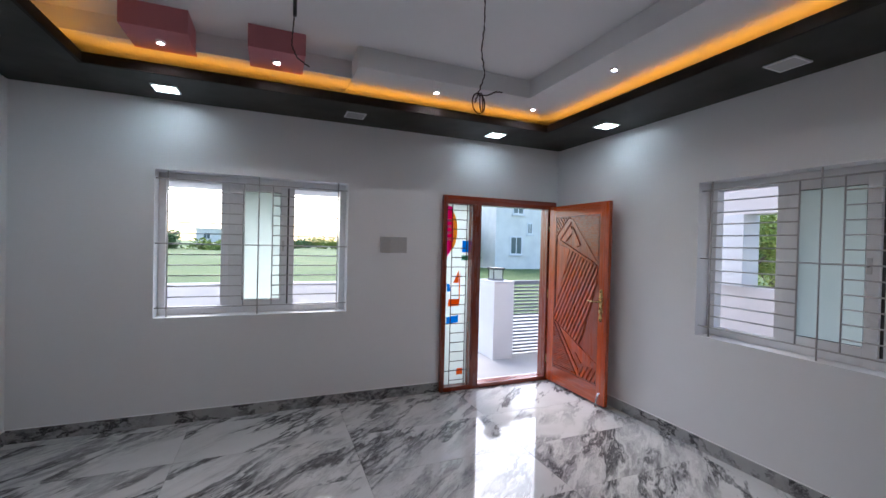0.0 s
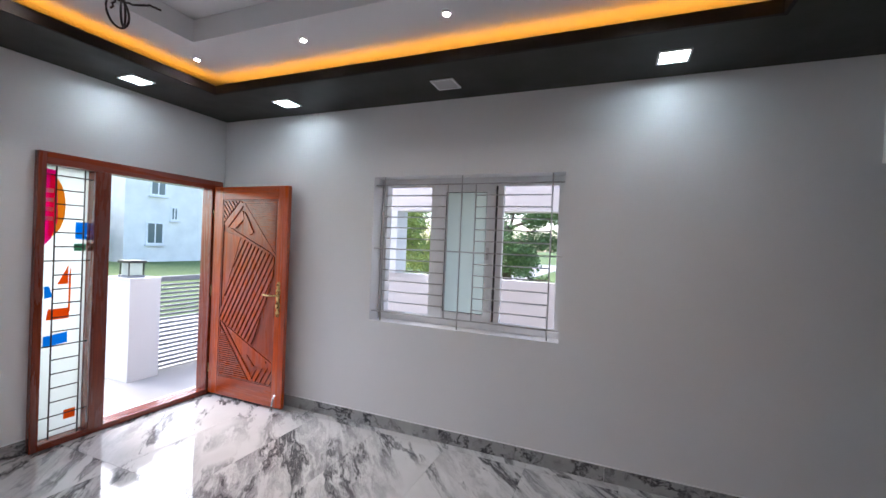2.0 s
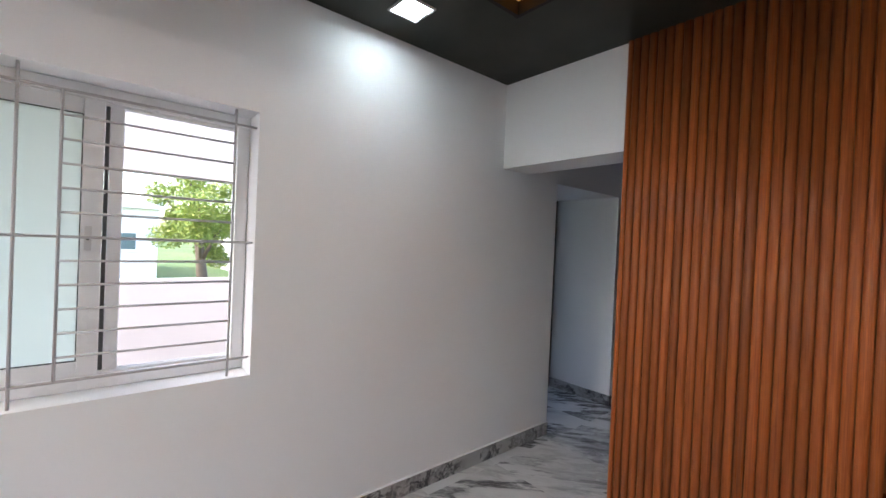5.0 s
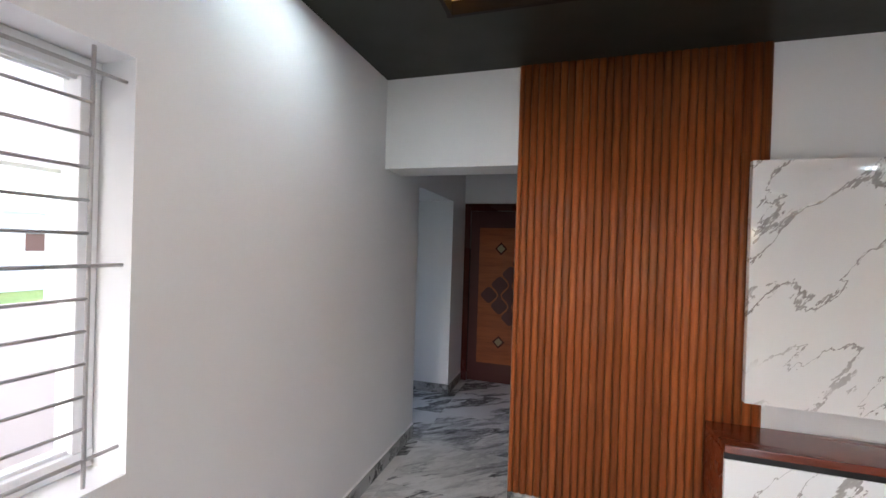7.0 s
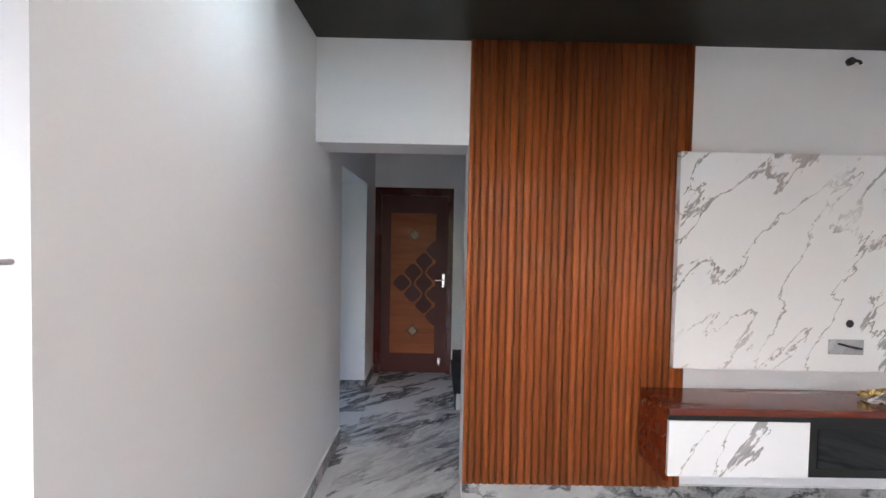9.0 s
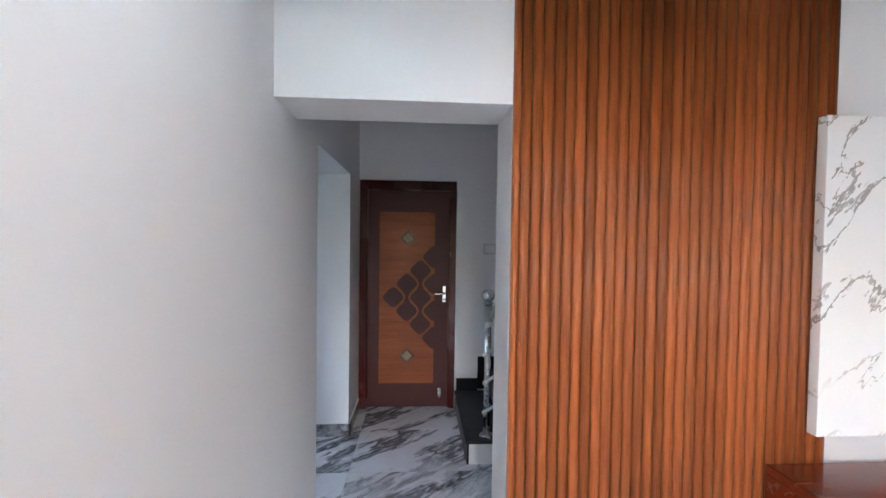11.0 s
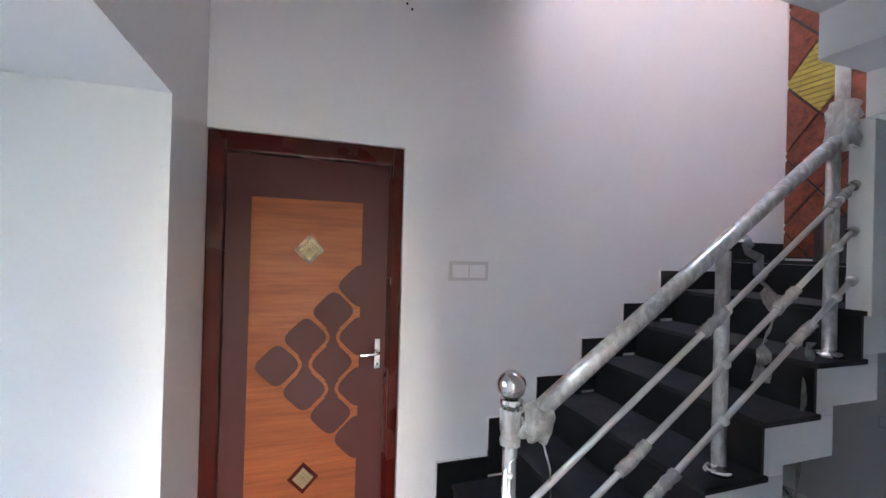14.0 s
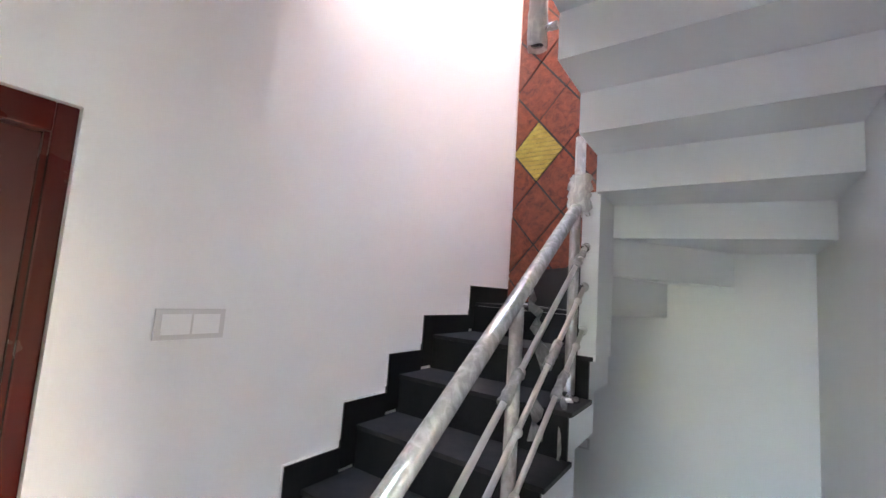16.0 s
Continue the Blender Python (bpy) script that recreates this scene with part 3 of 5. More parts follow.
side = thing("side_light", (2.23, NORTH + 0.03, 0.045), "tall narrow art glass pane with bright coloured shapes beside the door", "glass pane")
pane = part("pane", box(bmesh.new(), SL[0] + 0.002, SL[1] - 0.002, NORTH + 0.045, NORTH + 0.051, SL[2], SL[3]), ART_GLASS, side, "pale frosted glass pane")
sw_, sh_ = SL[1] - SL[0], SL[3] - SL[2]


def art(name, pts, m, lift=0.0):
    g_ = prism(bmesh.new(), [(SL[0] + u * sw_, SL[2] + v * sh_) for u, v in pts], NORTH + 0.041 - lift, NORTH + 0.044 - lift, lambda u, v, w: (u, w, v))
    part(name, g_, m, side)


disc = [(0.18 + 0.34 * math.cos(a), 0.855 + 0.115 * math.sin(a)) for a in [math.radians(-90 + 15 * i) for i in range(13)]]
art("amber_disc", disc, ART["amber"])
art("pink_field", [(0.01, 0.69), (0.24, 0.735), (0.36, 0.80), (0.32, 0.985), (0.01, 0.99)], ART["pink"], 0.004)
for k in range(4):
    art("white_bar", [(0.06, 0.80 + 0.034 * k), (0.26, 0.80 + 0.034 * k), (0.26, 0.815 + 0.034 * k), (0.06, 0.815 + 0.034 * k)], ART["white"], 0.008)
art("blue_patch", [(0.74, 0.735), (0.99, 0.735), (0.99, 0.80), (0.74, 0.80)], ART["blue"])
art("green_patch", [(0.72, 0.69), (0.97, 0.69), (0.97, 0.718), (0.72, 0.718)], ART["green"])
art("orange_triangle", [(0.40, 0.565), (0.62, 0.565), (0.62, 0.635)], ART["orange"])
art("orange_sliver", [(0.64, 0.46), (0.68, 0.46), (0.68, 0.63), (0.64, 0.60)], ART["orange"])
art("orange_patch", [(0.20, 0.435), (0.66, 0.435), (0.66, 0.475), (0.24, 0.475)], ART["orange"])
art("blue_flag", [(0.16, 0.515), (0.32, 0.52), (0.24, 0.56), (0.14, 0.56)], ART["blue"])
art("blue_plate", [(0.16, 0.335), (0.64, 0.345), (0.64, 0.385), (0.16, 0.375)], ART["blue"])
art("orange_square", [(0.62, 0.05), (0.86, 0.05), (0.86, 0.085), (0.62, 0.085)], ART["orange"])
sg = thing("side_light_grille", (2.23, NORTH + 0.0, 0.05), "thin dark iron bars across the narrow glass pane", "window grille")
for u in (0.25, 0.84):
    part("upright_bar", tube(bmesh.new(), (SL[0] + u * sw_, NORTH + 0.0, SL[2]), (SL[0] + u * sw_, NORTH + 0.0, SL[3]), 0.005, seg=8), GRILLE_D, sg)
for k in range(19):
    z = SL[2] + sh_ * (0.03 + 0.052 * k)
    long_ = k in (1, 6, 12, 18)
    part("cross_bar", tube(bmesh.new(), (SL[0] + (0.0 if long_ else 0.25 * sw_), NORTH, z), (SL[1] if long_ else SL[0] + 0.84 * sw_, NORTH, z), 0.0045, seg=8), GRILLE_D, sg)

# the open leaf, standing along the side wall
leaf = thing("front_door", (3.36, NORTH - 0.06, 0.02), "open teak entrance door with carved diagonal ribs", "door")
LX0, LX1, LY0, LY1, LZ0, LZ1 = 3.352, 3.390, 3.335, 4.245, 0.022, 1.99    # hinged at LY1
ST = 0.115


def on_leaf(u, v, w):
    """u from the hinge to the free edge, v up, w out of the visible face."""
    return (LX0 - w, LY1 - u, v)


LWID, PU0, PU1, PV0, PV1 = LY1 - LY0, ST, LY1 - LY0 - ST, 0.20, 1.87


def leaf_box(nm, u0, u1, v0, v1, w0, w1, m, bevel=0.004, parent=leaf, lab=""):
    p, q = on_leaf(u0, v0, w0), on_leaf(u1, v1, w1)
    return part(nm, box(bmesh.new(), p[0], q[0], p[1], q[1], p[2], q[2], bevel), m, parent, lab)


T = LX1 - LX0
leaf_box("stile", 0, ST, LZ0, LZ1, -T, 0, TEAK_V)
leaf_box("stile", LWID - ST, LWID, LZ0, LZ1, -T, 0, TEAK_V)
leaf_box("rail", ST, LWID - ST, LZ0, PV0, -T, 0, TEAK_H)
leaf_box("rail", ST, LWID - ST, PV1, LZ1, -T, 0, TEAK_H)
panel = leaf_box("carved_panel", PU0, PU1, PV0, PV1, -T + 0.008, -0.016, TEAK_V, 0)
for u0, u1, v0, v1 in ((PU0, PU0 + 0.014, PV0, PV1), (PU1 - 0.014, PU1, PV0, PV1)):
    leaf_box("bead", u0, u1, v0, v1, -0.016, -0.003, FRAME_V, 0.003)
for v0, v1 in ((PV0, PV0 + 0.014), (PV1 - 0.014, PV1)):
    leaf_box("bead", PU0 + 0.014, PU1 - 0.014, v0, v1, -0.016, -0.003, FRAME_V, 0.003)
BW, BH = PU1 - PU0 - 0.028, PV1 - PV0 - 0.028


def pan(u, v):
    return (PU0 + 0.014 + u * BW, PV1 - 0.014 - v * BH)


def carve(nm, pts, w, m=TEAK_V, w0=-0.0165):
    pts = [pan(u, v) for u, v in pts]
    if len(pts) > 2:
        part(nm, prism(bmesh.new(), pts, w0, w, on_leaf), m, panel)


def ribs(nm, poly, direction, pitch, width, w):
    """Ribs of a width at a pitch, cut to a polygon in panel metres."""
    poly = [pan(u, v) for u, v in poly]
    dx, dy = math.cos(radians(direction)), math.sin(radians(direction))
    nx, ny = -dy, dx
    ds = [nx * p[0] + ny * p[1] for p in poly]
    c = min(ds) + pitch * 0.3
    while c < max(ds):
        cut = clip(clip(poly, nx, ny, c + width), -nx, -ny, -c)
        if len(cut) > 2:
            part(nm, prism(bmesh.new(), cut, -0.0165, w, on_leaf), TEAK_V, panel)
        c += pitch


ribs("fine_rib", [(0.36, 0.0), (1, 0.0), (1, 0.29)], 0, 0.0195, 0.0105, 0.003)
carve("kite_facet", [(0.0, 0.13), (0.33, 0.0), (0.36, 0.03), (0.08, 0.15)], -0.004)
carve("kite_facet", [(0.33, 0.01), (0.40, 0.015), (0.98, 0.285), (0.90, 0.275)], -0.002)
carve("kite_facet", [(0.05, 0.155), (0.12, 0.15), (0.92, 0.285), (0.86, 0.29)], -0.002)
carve("diamond", [(0.12, 0.15), (0.36, 0.055), (0.40, 0.10), (0.24, 0.155)], 0.0)
carve("diamond", [(0.40, 0.06), (0.58, 0.175), (0.52, 0.19), (0.36, 0.10)], -0.004)
ribs("corner_rib", [(0.0, 0.0), (0.30, 0.0), (0.0, 0.12)], -50, 0.034, 0.020, -0.004)
ribs("diagonal_rib", [(0.36, 0.205), (0.98, 0.30), (0.96, 0.42), (0.62, 0.805), (0.0, 0.685), (0.0, 0.62)], 62, 0.046, 0.028, -0.002)
carve("flat_facet", [(0.0, 0.17), (0.33, 0.205), (0.0, 0.60)], -0.012)
carve("flat_facet", [(1.0, 0.42), (1.0, 0.86), (0.66, 0.805)], -0.011)
ribs("fine_rib", [(0.0, 0.71), (0.58, 1.0), (0.0, 1.0)], 0, 0.0195, 0.0105, 0.003)
carve("band", [(0.0, 0.69), (0.06, 0.70), (0.68, 1.0), (0.60, 1.0)], -0.002)
carve("flat_facet", [(0.12, 0.715), (0.62, 0.815), (1.0, 0.885), (1.0, 0.93), (0.50, 0.90)], -0.008)
ribs("corner_rib", [(0.66, 1.0), (0.58, 0.95), (1.0, 0.90), (1.0, 1.0)], 58, 0.05, 0.03, -0.004)
carve("chevron", [(0.50, 0.865), (0.55, 0.86), (0.68, 0.915), (0.64, 0.925)], 0.0)
carve("chevron", [(0.64, 0.925), (0.68, 0.915), (0.90, 0.875), (0.90, 0.89)], 0.0)
# lock plate, lever, bolt, stopper
u_h = LWID - 0.075
hb = bmesh.new()
for z, r in ((0.86, 0.020), (0.93, 0.024), (0.985, 0.018), (1.05, 0.024), (1.11, 0.018)):
    t_ = bmesh.new()
    bmesh.ops.create_cone(t_, segments=14, radius1=r, radius2=r * 0.8, depth=0.012, cap_ends=True)
    for v in t_.verts:
        v.co = Vector((LX0 - 0.006 - v.co.z, LY1 - u_h + v.co.x, z + v.co.y * 1.9))
    merge(hb, t_)
handle = part("lock_plate", hb, BRASS, leaf, "ornate brass lock plate")
part("lever", path_tube(bmesh.new(), [on_leaf(u_h, 1.02, 0.008), on_leaf(u_h, 1.02, 0.05), on_leaf(u_h - 0.03, 1.022, 0.06), on_leaf(u_h - 0.08, 1.018, 0.058), on_leaf(u_h - 0.13, 1.024, 0.052)], 0.008), BRASS, handle)
part("key_boss", ball(bmesh.new(), on_leaf(u_h, 0.93, 0.012), 0.012), BRASS, handle)
part("door_stopper", path_tube(bmesh.new(), [on_leaf(LWID - 0.06, 0.14, 0.004), on_leaf(LWID - 0.065, 0.13, 0.02), on_leaf(LWID - 0.075, 0.06, 0.03), on_leaf(LWID - 0.08, 0.02, 0.032)], 0.008), STEEL, leaf, "small steel foot stop")
part("stopper_foot", tube(bmesh.new(), on_leaf(LWID - 0.08, 0.0, 0.032), on_leaf(LWID - 0.08, 0.022, 0.032), 0.013), STEEL, leaf)
for z in (0.25, 1.0, 1.75):
    part("hinge", tube(bmesh.new(), (LX0 + 0.002, LY1 + 0.004, z - 0.05), (LX0 + 0.002, LY1 + 0.004, z + 0.05), 0.007, seg=8), BRASS, leaf)


# ---- ceiling fittings ----
def downlight(at, lit):
    x, y = at
    th = thing("ceiling_light", (x, y, LOW), ("lit" if lit else "unlit") + " square white led panel set in the dark ceiling", "ceiling light", "ceiling panels")
    s = 0.085
    b = bmesh.new()
    for r in ((x - s, x + s, y - s, y - s + 0.012), (x - s, x + s, y + s - 0.012, y + s), (x - s, x - s + 0.012, y - s + 0.012, y + s - 0.012), (x + s - 0.012, x + s, y - s + 0.012, y + s - 0.012)):
        box(b, *r, LOW - 0.008, LOW)
    part("frame", b, UPVC, th)
    part("diffuser", box(bmesh.new(), x - s + 0.012, x + s - 0.012, y - s + 0.012, y + s - 0.012, LOW - 0.006, LOW - 0.001), LED if lit else UNLIT, th)


for p, lit in (((-0.34, 4.0), True), ((2.48, 4.005), True), ((3.21, 3.26), True), ((3.2, 0.42), True), ((1.07, 4.0), False), ((3.207, 1.826), False), ((-1.07, 3.2), True), ((-1.07, 1.826), False), ((-1.07, 0.42), True)):
    downlight(p, lit)


def spot_light(x, y, z):
    th = thing("spot_light", (x, y, z), "small round lit recessed spot light", "spot light", "ceiling spots")
    b = bmesh.new()
    turn = [(math.cos(k * math.tau / 20), math.sin(k * math.tau / 20)) for k in range(20)]
    rows = [[b.verts.new((x + r * c, y + r * q, z - d)) for c, q in turn] for r, d in ((0.028, 0.0), (0.027, 0.012), (0.021, 0.015), (0.017, 0.001))]
    for lo, hi in zip(rows, rows[1:]):
        for k in range(20):
            b.faces.new((lo[k], lo[(k + 1) % 20], hi[(k + 1) % 20], hi[k]))
    part("rim", b, UPVC, th)
    part("lens", tube(bmesh.new(), (x, y, z - 0.003), (x, y, z - 0.0005), 0.0125, seg=16), SPOT, th)


for p in ((-0.27, 3.50), (0.422, 3.495)):
    spot_light(*p, 2.80)
for p in ((1.65, 3.53), (2.6, 3.527), (2.61, 2.57), (2.62, 1.59), (2.62, 0.62)):
    spot_light(*p, 2.80)
for x0, x1 in ((-0.45, -0.09), (0.245, 0.605)):
    tagged(obj("ceiling_box", box(bmesh.new(), x0, x1, 3.32, 3.665, 2.80, HIGH - 0.001, 0.003), PINK), "pink painted square box hanging from the ceiling", "ceiling box", "pink ceiling boxes")


def cord(name, pts, label, loops=()):
    th = thing(name, pts[0], label, "wire")
    fine = []
    for a, b in zip(pts, pts[1:]):
        for k in range(6):
            fine.append(Vector(a).lerp(Vector(b), k / 6) + Vector((0.004 * math.sin(3.1 * len(fine)), 0.004 * math.cos(2.3 * len(fine)), 0)))
    fine.append(Vector(pts[-1]))
    part("cable", path_tube(bmesh.new(), fine, 0.004), CABLE, th)
    for c, r, tilt in loops:
        ring = [(c[0] + r * math.cos(a) * math.cos(tilt), c[1] + r * math.cos(a) * math.sin(tilt), c[2] + r * 1.15 * math.sin(a)) for a in [i * math.tau / 20 for i in range(21)]]
        part("coil", path_tube(bmesh.new(), ring, 0.004), CABLE, th)
    return th


cord("hanging_wire", [(1.52, 2.45, HIGH), (1.525, 2.46, 2.80), (1.51, 2.46, 2.66), (1.53, 2.45, 2.52), (1.50, 2.46, 2.42), (1.48, 2.47, 2.36)], "dark electric wire hanging from the ceiling in a coil",
     [((1.50, 2.46, 2.355), 0.05, 0.3), ((1.515, 2.455, 2.36), 0.045, 0.9)])
cord("hanging_wire", [(1.50, 2.46, 2.40), (1.55, 2.45, 2.405), (1.60, 2.44, 2.43), (1.64, 2.43, 2.43)], "loose dark wire end of the hanging coil")
cd = cord("hanging_wire", [(0.513, 2.85, 2.86), (0.505, 2.86, 2.75), (0.50, 2.87, 2.66), (0.53, 2.88, 2.60), (0.60, 2.90, 2.565)], "thin dark wire hanging from a conduit stub")
part("conduit_stub", tube(bmesh.new(), (0.513, 2.85, 2.82), (0.513, 2.85, HIGH), 0.011), BLACK, cd)


# ---- switch boards ----
def switch_board(at, put, w, h, rows, cols, label, plastic=None):
    th = thing("switch_board", at, label, "switch board")
    def bx_(nm, u0, u1, v0, v1, d0, d1, m, bev, parent=th):
        p, q = put(u0, d0, v0), put(u1, d1, v1)
        return part(nm, box(bmesh.new(), p[0], q[0], p[1], q[1], p[2], q[2], bev), m, parent)
    plate = bx_("plate", -w / 2, w / 2, -h / 2, h / 2, 0, 0.010, plastic or PLASTIC, 0.003)
    cw, ch = w * 0.86 / cols, h * 0.72 / rows
    for r in range(rows):
        for c in range(cols):
            u, v = -w * 0.43 + c * cw, -h * 0.36 + r * ch
            bx_("switch", u + 0.004, u + cw - 0.004, v + 0.003, v + ch - 0.003, 0.0102, 0.014, plastic or UPVC, 0.001, plate)


switch_board((1.527, NORTH, 1.52), lambda u, d, v: (1.527 + u, NORTH - d, 1.52 + v), 0.27, 0.155, 2, 3, "grey plastic switch board on the wall by the door", BOARD)
switch_board((2.275, BACK, 1.464), lambda u, d, v: (2.275 + u, BACK + d, 1.464 + v), 0.22, 0.10, 1, 2, "white plastic two-gang switch plate on the stair wall")
switch_board((STAIR_W, -2.19, 0.645), lambda u, d, v: (STAIR_W + d, -2.19 - u, 0.645 + v), 0.16, 0.075, 1, 2, "small beige socket plate low on the wall under the stairs")


# ---- television wall ----
fl = thing("fluted_panel", (1.98, SOUTH, 0.1), "tall fluted brown wooden wall panel of upright slats", "wall panel")
PX0, PX1, PZ0, PZ1 = 1.34, 2.6205, 0.10, LOW - 0.002
part("backing", box(bmesh.new(), PX0, PX1, SOUTH + 0.0005, SOUTH + 0.006, PZ0, PZ1), FLUTE, fl)
PITCH, FIRST = 0.0416, 0.0285      # the slat at the passage side is cut narrower


def slat_mesh(width):
    prof = [(0.5 - 0.495 * math.cos(a), 0.0075 + 0.0170 * math.sin(a) ** 0.8) for a in [math.pi * k / 14 for k in range(15)]]
    b = prism(bmesh.new(), [(width * (u - 0.5), d) for u, d in prof], 0, PZ1 - PZ0, lambda u, v, w: (u, v, w))
    bmesh.ops.recalc_face_normals(b, faces=b.faces[:])
    for f in b.faces:
        f.smooth = len(f.verts) == 4 and f.normal.y > 0.05
    me = bpy.data.meshes.new("slat")
    b.to_mesh(me)
    b.free()
    me.materials.append(FLUTE)
    return me


slat_me, cut_me = slat_mesh(PITCH), slat_mesh(FIRST)
for k in range(31):
    s_ = new("slat", slat_me if k else cut_me)
    s_.parent = fl
    s_.matrix_parent_inverse = Matrix.Translation(-fl.location)
    s_.location = (PX1 - FIRST - PITCH * (k - 0.5) if k else PX1 - FIRST / 2, SOUTH, PZ0)

mb = thing("marble_panel", (0.5, SOUTH, 0.815), "glossy white marble television back panel with grey veins", "wall panel")
part("slab", box(bmesh.new(), -0.6, 1.436, SOUTH + 0.028, -0.56, 0.815, 2.042, 0.003), TV_T, mb)
part("batten", box(bmesh.new(), -0.5, 1.30, SOUTH, SOUTH + 0.028, 0.9, 1.95), UPVC, mb)
part("cable_hole", tube(bmesh.new(), (0.44, -0.5605, 1.09), (0.44, -0.5575, 1.09), 0.022, seg=18), BLACK, mb)
so = thing("socket_plate", (0.46, -0.56, 0.96), "grey metal socket strip let into the marble", "socket")
part("plate", box(bmesh.new(), 0.36, 0.56, -0.5598, -0.552, 0.915, 1.0, 0.003), STEEL, so)
part("cable", path_tube(bmesh.new(), [(0.50, -0.548, 0.975), (0.46, -0.54, 0.965), (0.42, -0.54, 0.955), (0.38, -0.545, 0.95)], 0.006), BLACK, so)

UX0, UX1, UF, UZ0, UZ1 = -0.75, 1.595, -0.305, 0.335, 0.69
tv = thing("tv_unit", (0.4, SOUTH, UZ0), "wall-hung television cabinet with a mahogany top and marble drawer fronts", "cabinet")
part("top", box(bmesh.new(), UX0, UX1, SOUTH + 0.026, UF, UZ1 - 0.035, UZ1, 0.004), MAHOG, tv)
part("side_panel", box(bmesh.new(), UX1 - 0.02, UX1, SOUTH + 0.026, UF - 0.02, 0.30, UZ1 - 0.036, 0.002), MAHOG, tv)
part("side_panel", box(bmesh.new(), UX0, UX0 + 0.02, SOUTH + 0.026, UF - 0.02, 0.30, UZ1 - 0.036, 0.002), MAHOG, tv)
part("carcass", box(bmesh.new(), UX0 + 0.021, UX1 - 0.021, SOUTH + 0.026, UF - 0.045, 0.32, UZ1 - 0.037), BLACK, tv)
part("finger_groove", box(bmesh.new(), UX0 + 0.0, UX1 - 0.0, UF - 0.018, UF - 0.004, UZ1 - 0.062, UZ1 - 0.036), BLACK, tv, "black recessed finger groove")
dr = part("drawer_front", box(bmesh.new(), 0.872, UX1 - 0.001, UF - 0.019, UF, UZ0 + 0.005, UZ1 - 0.063, 0.002), TV_T, tv, "white veined marble drawer front")
part("drawer_front", box(bmesh.new(), UX0 + 0.001, -0.05, UF - 0.019, UF, UZ0 + 0.005, UZ1 - 0.063, 0.002), TV_T, tv, "white veined marble drawer front")
nf = part("niche_door", box(bmesh.new(), -0.046, 0.868, UF - 0.04, UF - 0.012, UZ0 + 0.005, UZ1 - 0.063, 0.002), BLACK, tv, "black framed niche")
part("glass", box(bmesh.new(), 0.0, 0.82, UF - 0.0118, UF - 0.009, UZ0 + 0.05, UZ1 - 0.1), BLACK_GLASS, nf, "dark glass front")
dc = thing("decoration", (0.42, -0.45, UZ1), "small gold and silver ornament lying on the cabinet top", "ornament")
b_ = bmesh.new()
for k in range(5):
    ball(b_, (0.44 - 0.035 * k, -0.47 + 0.004 * k, UZ1 + 0.03 + 0.006 * k), 0.022, 1.0, 10)
part("beads", b_, BRASS, dc)
part("foot", box(bmesh.new(), 0.36, 0.47, -0.45, -0.41, UZ1, UZ1 + 0.008, 0.002), STEEL, dc)
part("stem", tube(bmesh.new(), (0.45, -0.43, UZ1 + 0.006), (0.30, -0.44, UZ1 + 0.07), 0.006), STEEL, dc)
hk = thing("wall_hook", (0.45, SOUTH, 2.58), "small dark metal fitting high on the wall", "hook")
part("base", tube(bmesh.new(), (0.45, SOUTH, 2.585), (0.45, SOUTH + 0.02, 2.585), 0.022), BLACK, hk)
part("arm", path_tube(bmesh.new(), [(0.45, SOUTH + 0.02, 2.585), (0.46, SOUTH + 0.04, 2.58), (0.43, SOUTH + 0.045, 2.57), (0.42, SOUTH + 0.04, 2.56)], 0.008), BLACK, hk)


# ---- inner door ----
idf = tagged(new("door_2"), "dark maroon wooden door frame in the hall", "door frame", kind="structure")
D0, D1 = BACK - 0.10, BACK - 0.015
part("jamb", box(bmesh.new(), 2.631, 2.68, D0, D1, 0, 2.068, 0.005), MAROON_F, idf)
part("jamb", box(bmesh.new(), 3.43, 3.498, D0, D1, 0, 2.068, 0.005), MAROON_F, idf)
part("head", box(bmesh.new(), 2.68, 3.43, D0, D1 - 0.001, 1.985, 2.068, 0.005), MAROON_F, idf)
part("stop_bead", box(bmesh.new(), 2.68, 2.6918, D0 + 0.01, D1 - 0.02, 0, 1.985), MAROON_F, idf)
part("rebate", box(bmesh.new(), 2.69, 3.44, D0 - 0.04, D0 - 0.008, 1.95, 2.03), MAROON_F, idf)
part("rebate", box(bmesh.new(), 2.66, 2.74, D0 - 0.041, D0 - 0.009, 0.0, 1.95), MAROON_F, idf)
part("rebate", box(bmesh.new(), 3.40, 3.47, D0 - 0.041, D0 - 0.009, 0.0, 1.95), MAROON_F, idf)
idr = thing("inner_door", (3.06, BACK - 0.07, 0.012), "closed maroon flush door with an orange wood panel and dark diamonds", "door")
LF = BACK - 0.06
part("leaf", box(bmesh.new(), 2.692, 3.428, LF - 0.035, LF, 0.0015, 1.984, 0.001), MAROON, idr)
pn = part("inlay_panel", box(bmesh.new(), 2.821, 3.322, LF + 0.0002, LF + 0.004, 0.22, 1.79, 0.001), ORANGE, idr, "orange wood-grain inlay")


def rounded(cx, cz, r, k=0.30, n=5):
    """A diamond with rounded corners."""
    c = [(cx + r, cz), (cx, cz + r), (cx - r, cz), (cx, cz - r)]
    out = []
    for i in range(4):
        p, a, b = Vector(c[i]), Vector(c[i - 1]), Vector(c[(i + 1) % 4])
        s, e = p.lerp(a, k), p.lerp(b, k)
        for j in range(n + 1):
            t = j / n
            q = s.lerp(p, t).lerp(p.lerp(e, t), t)
            out.append((q.x, q.y))
    return out


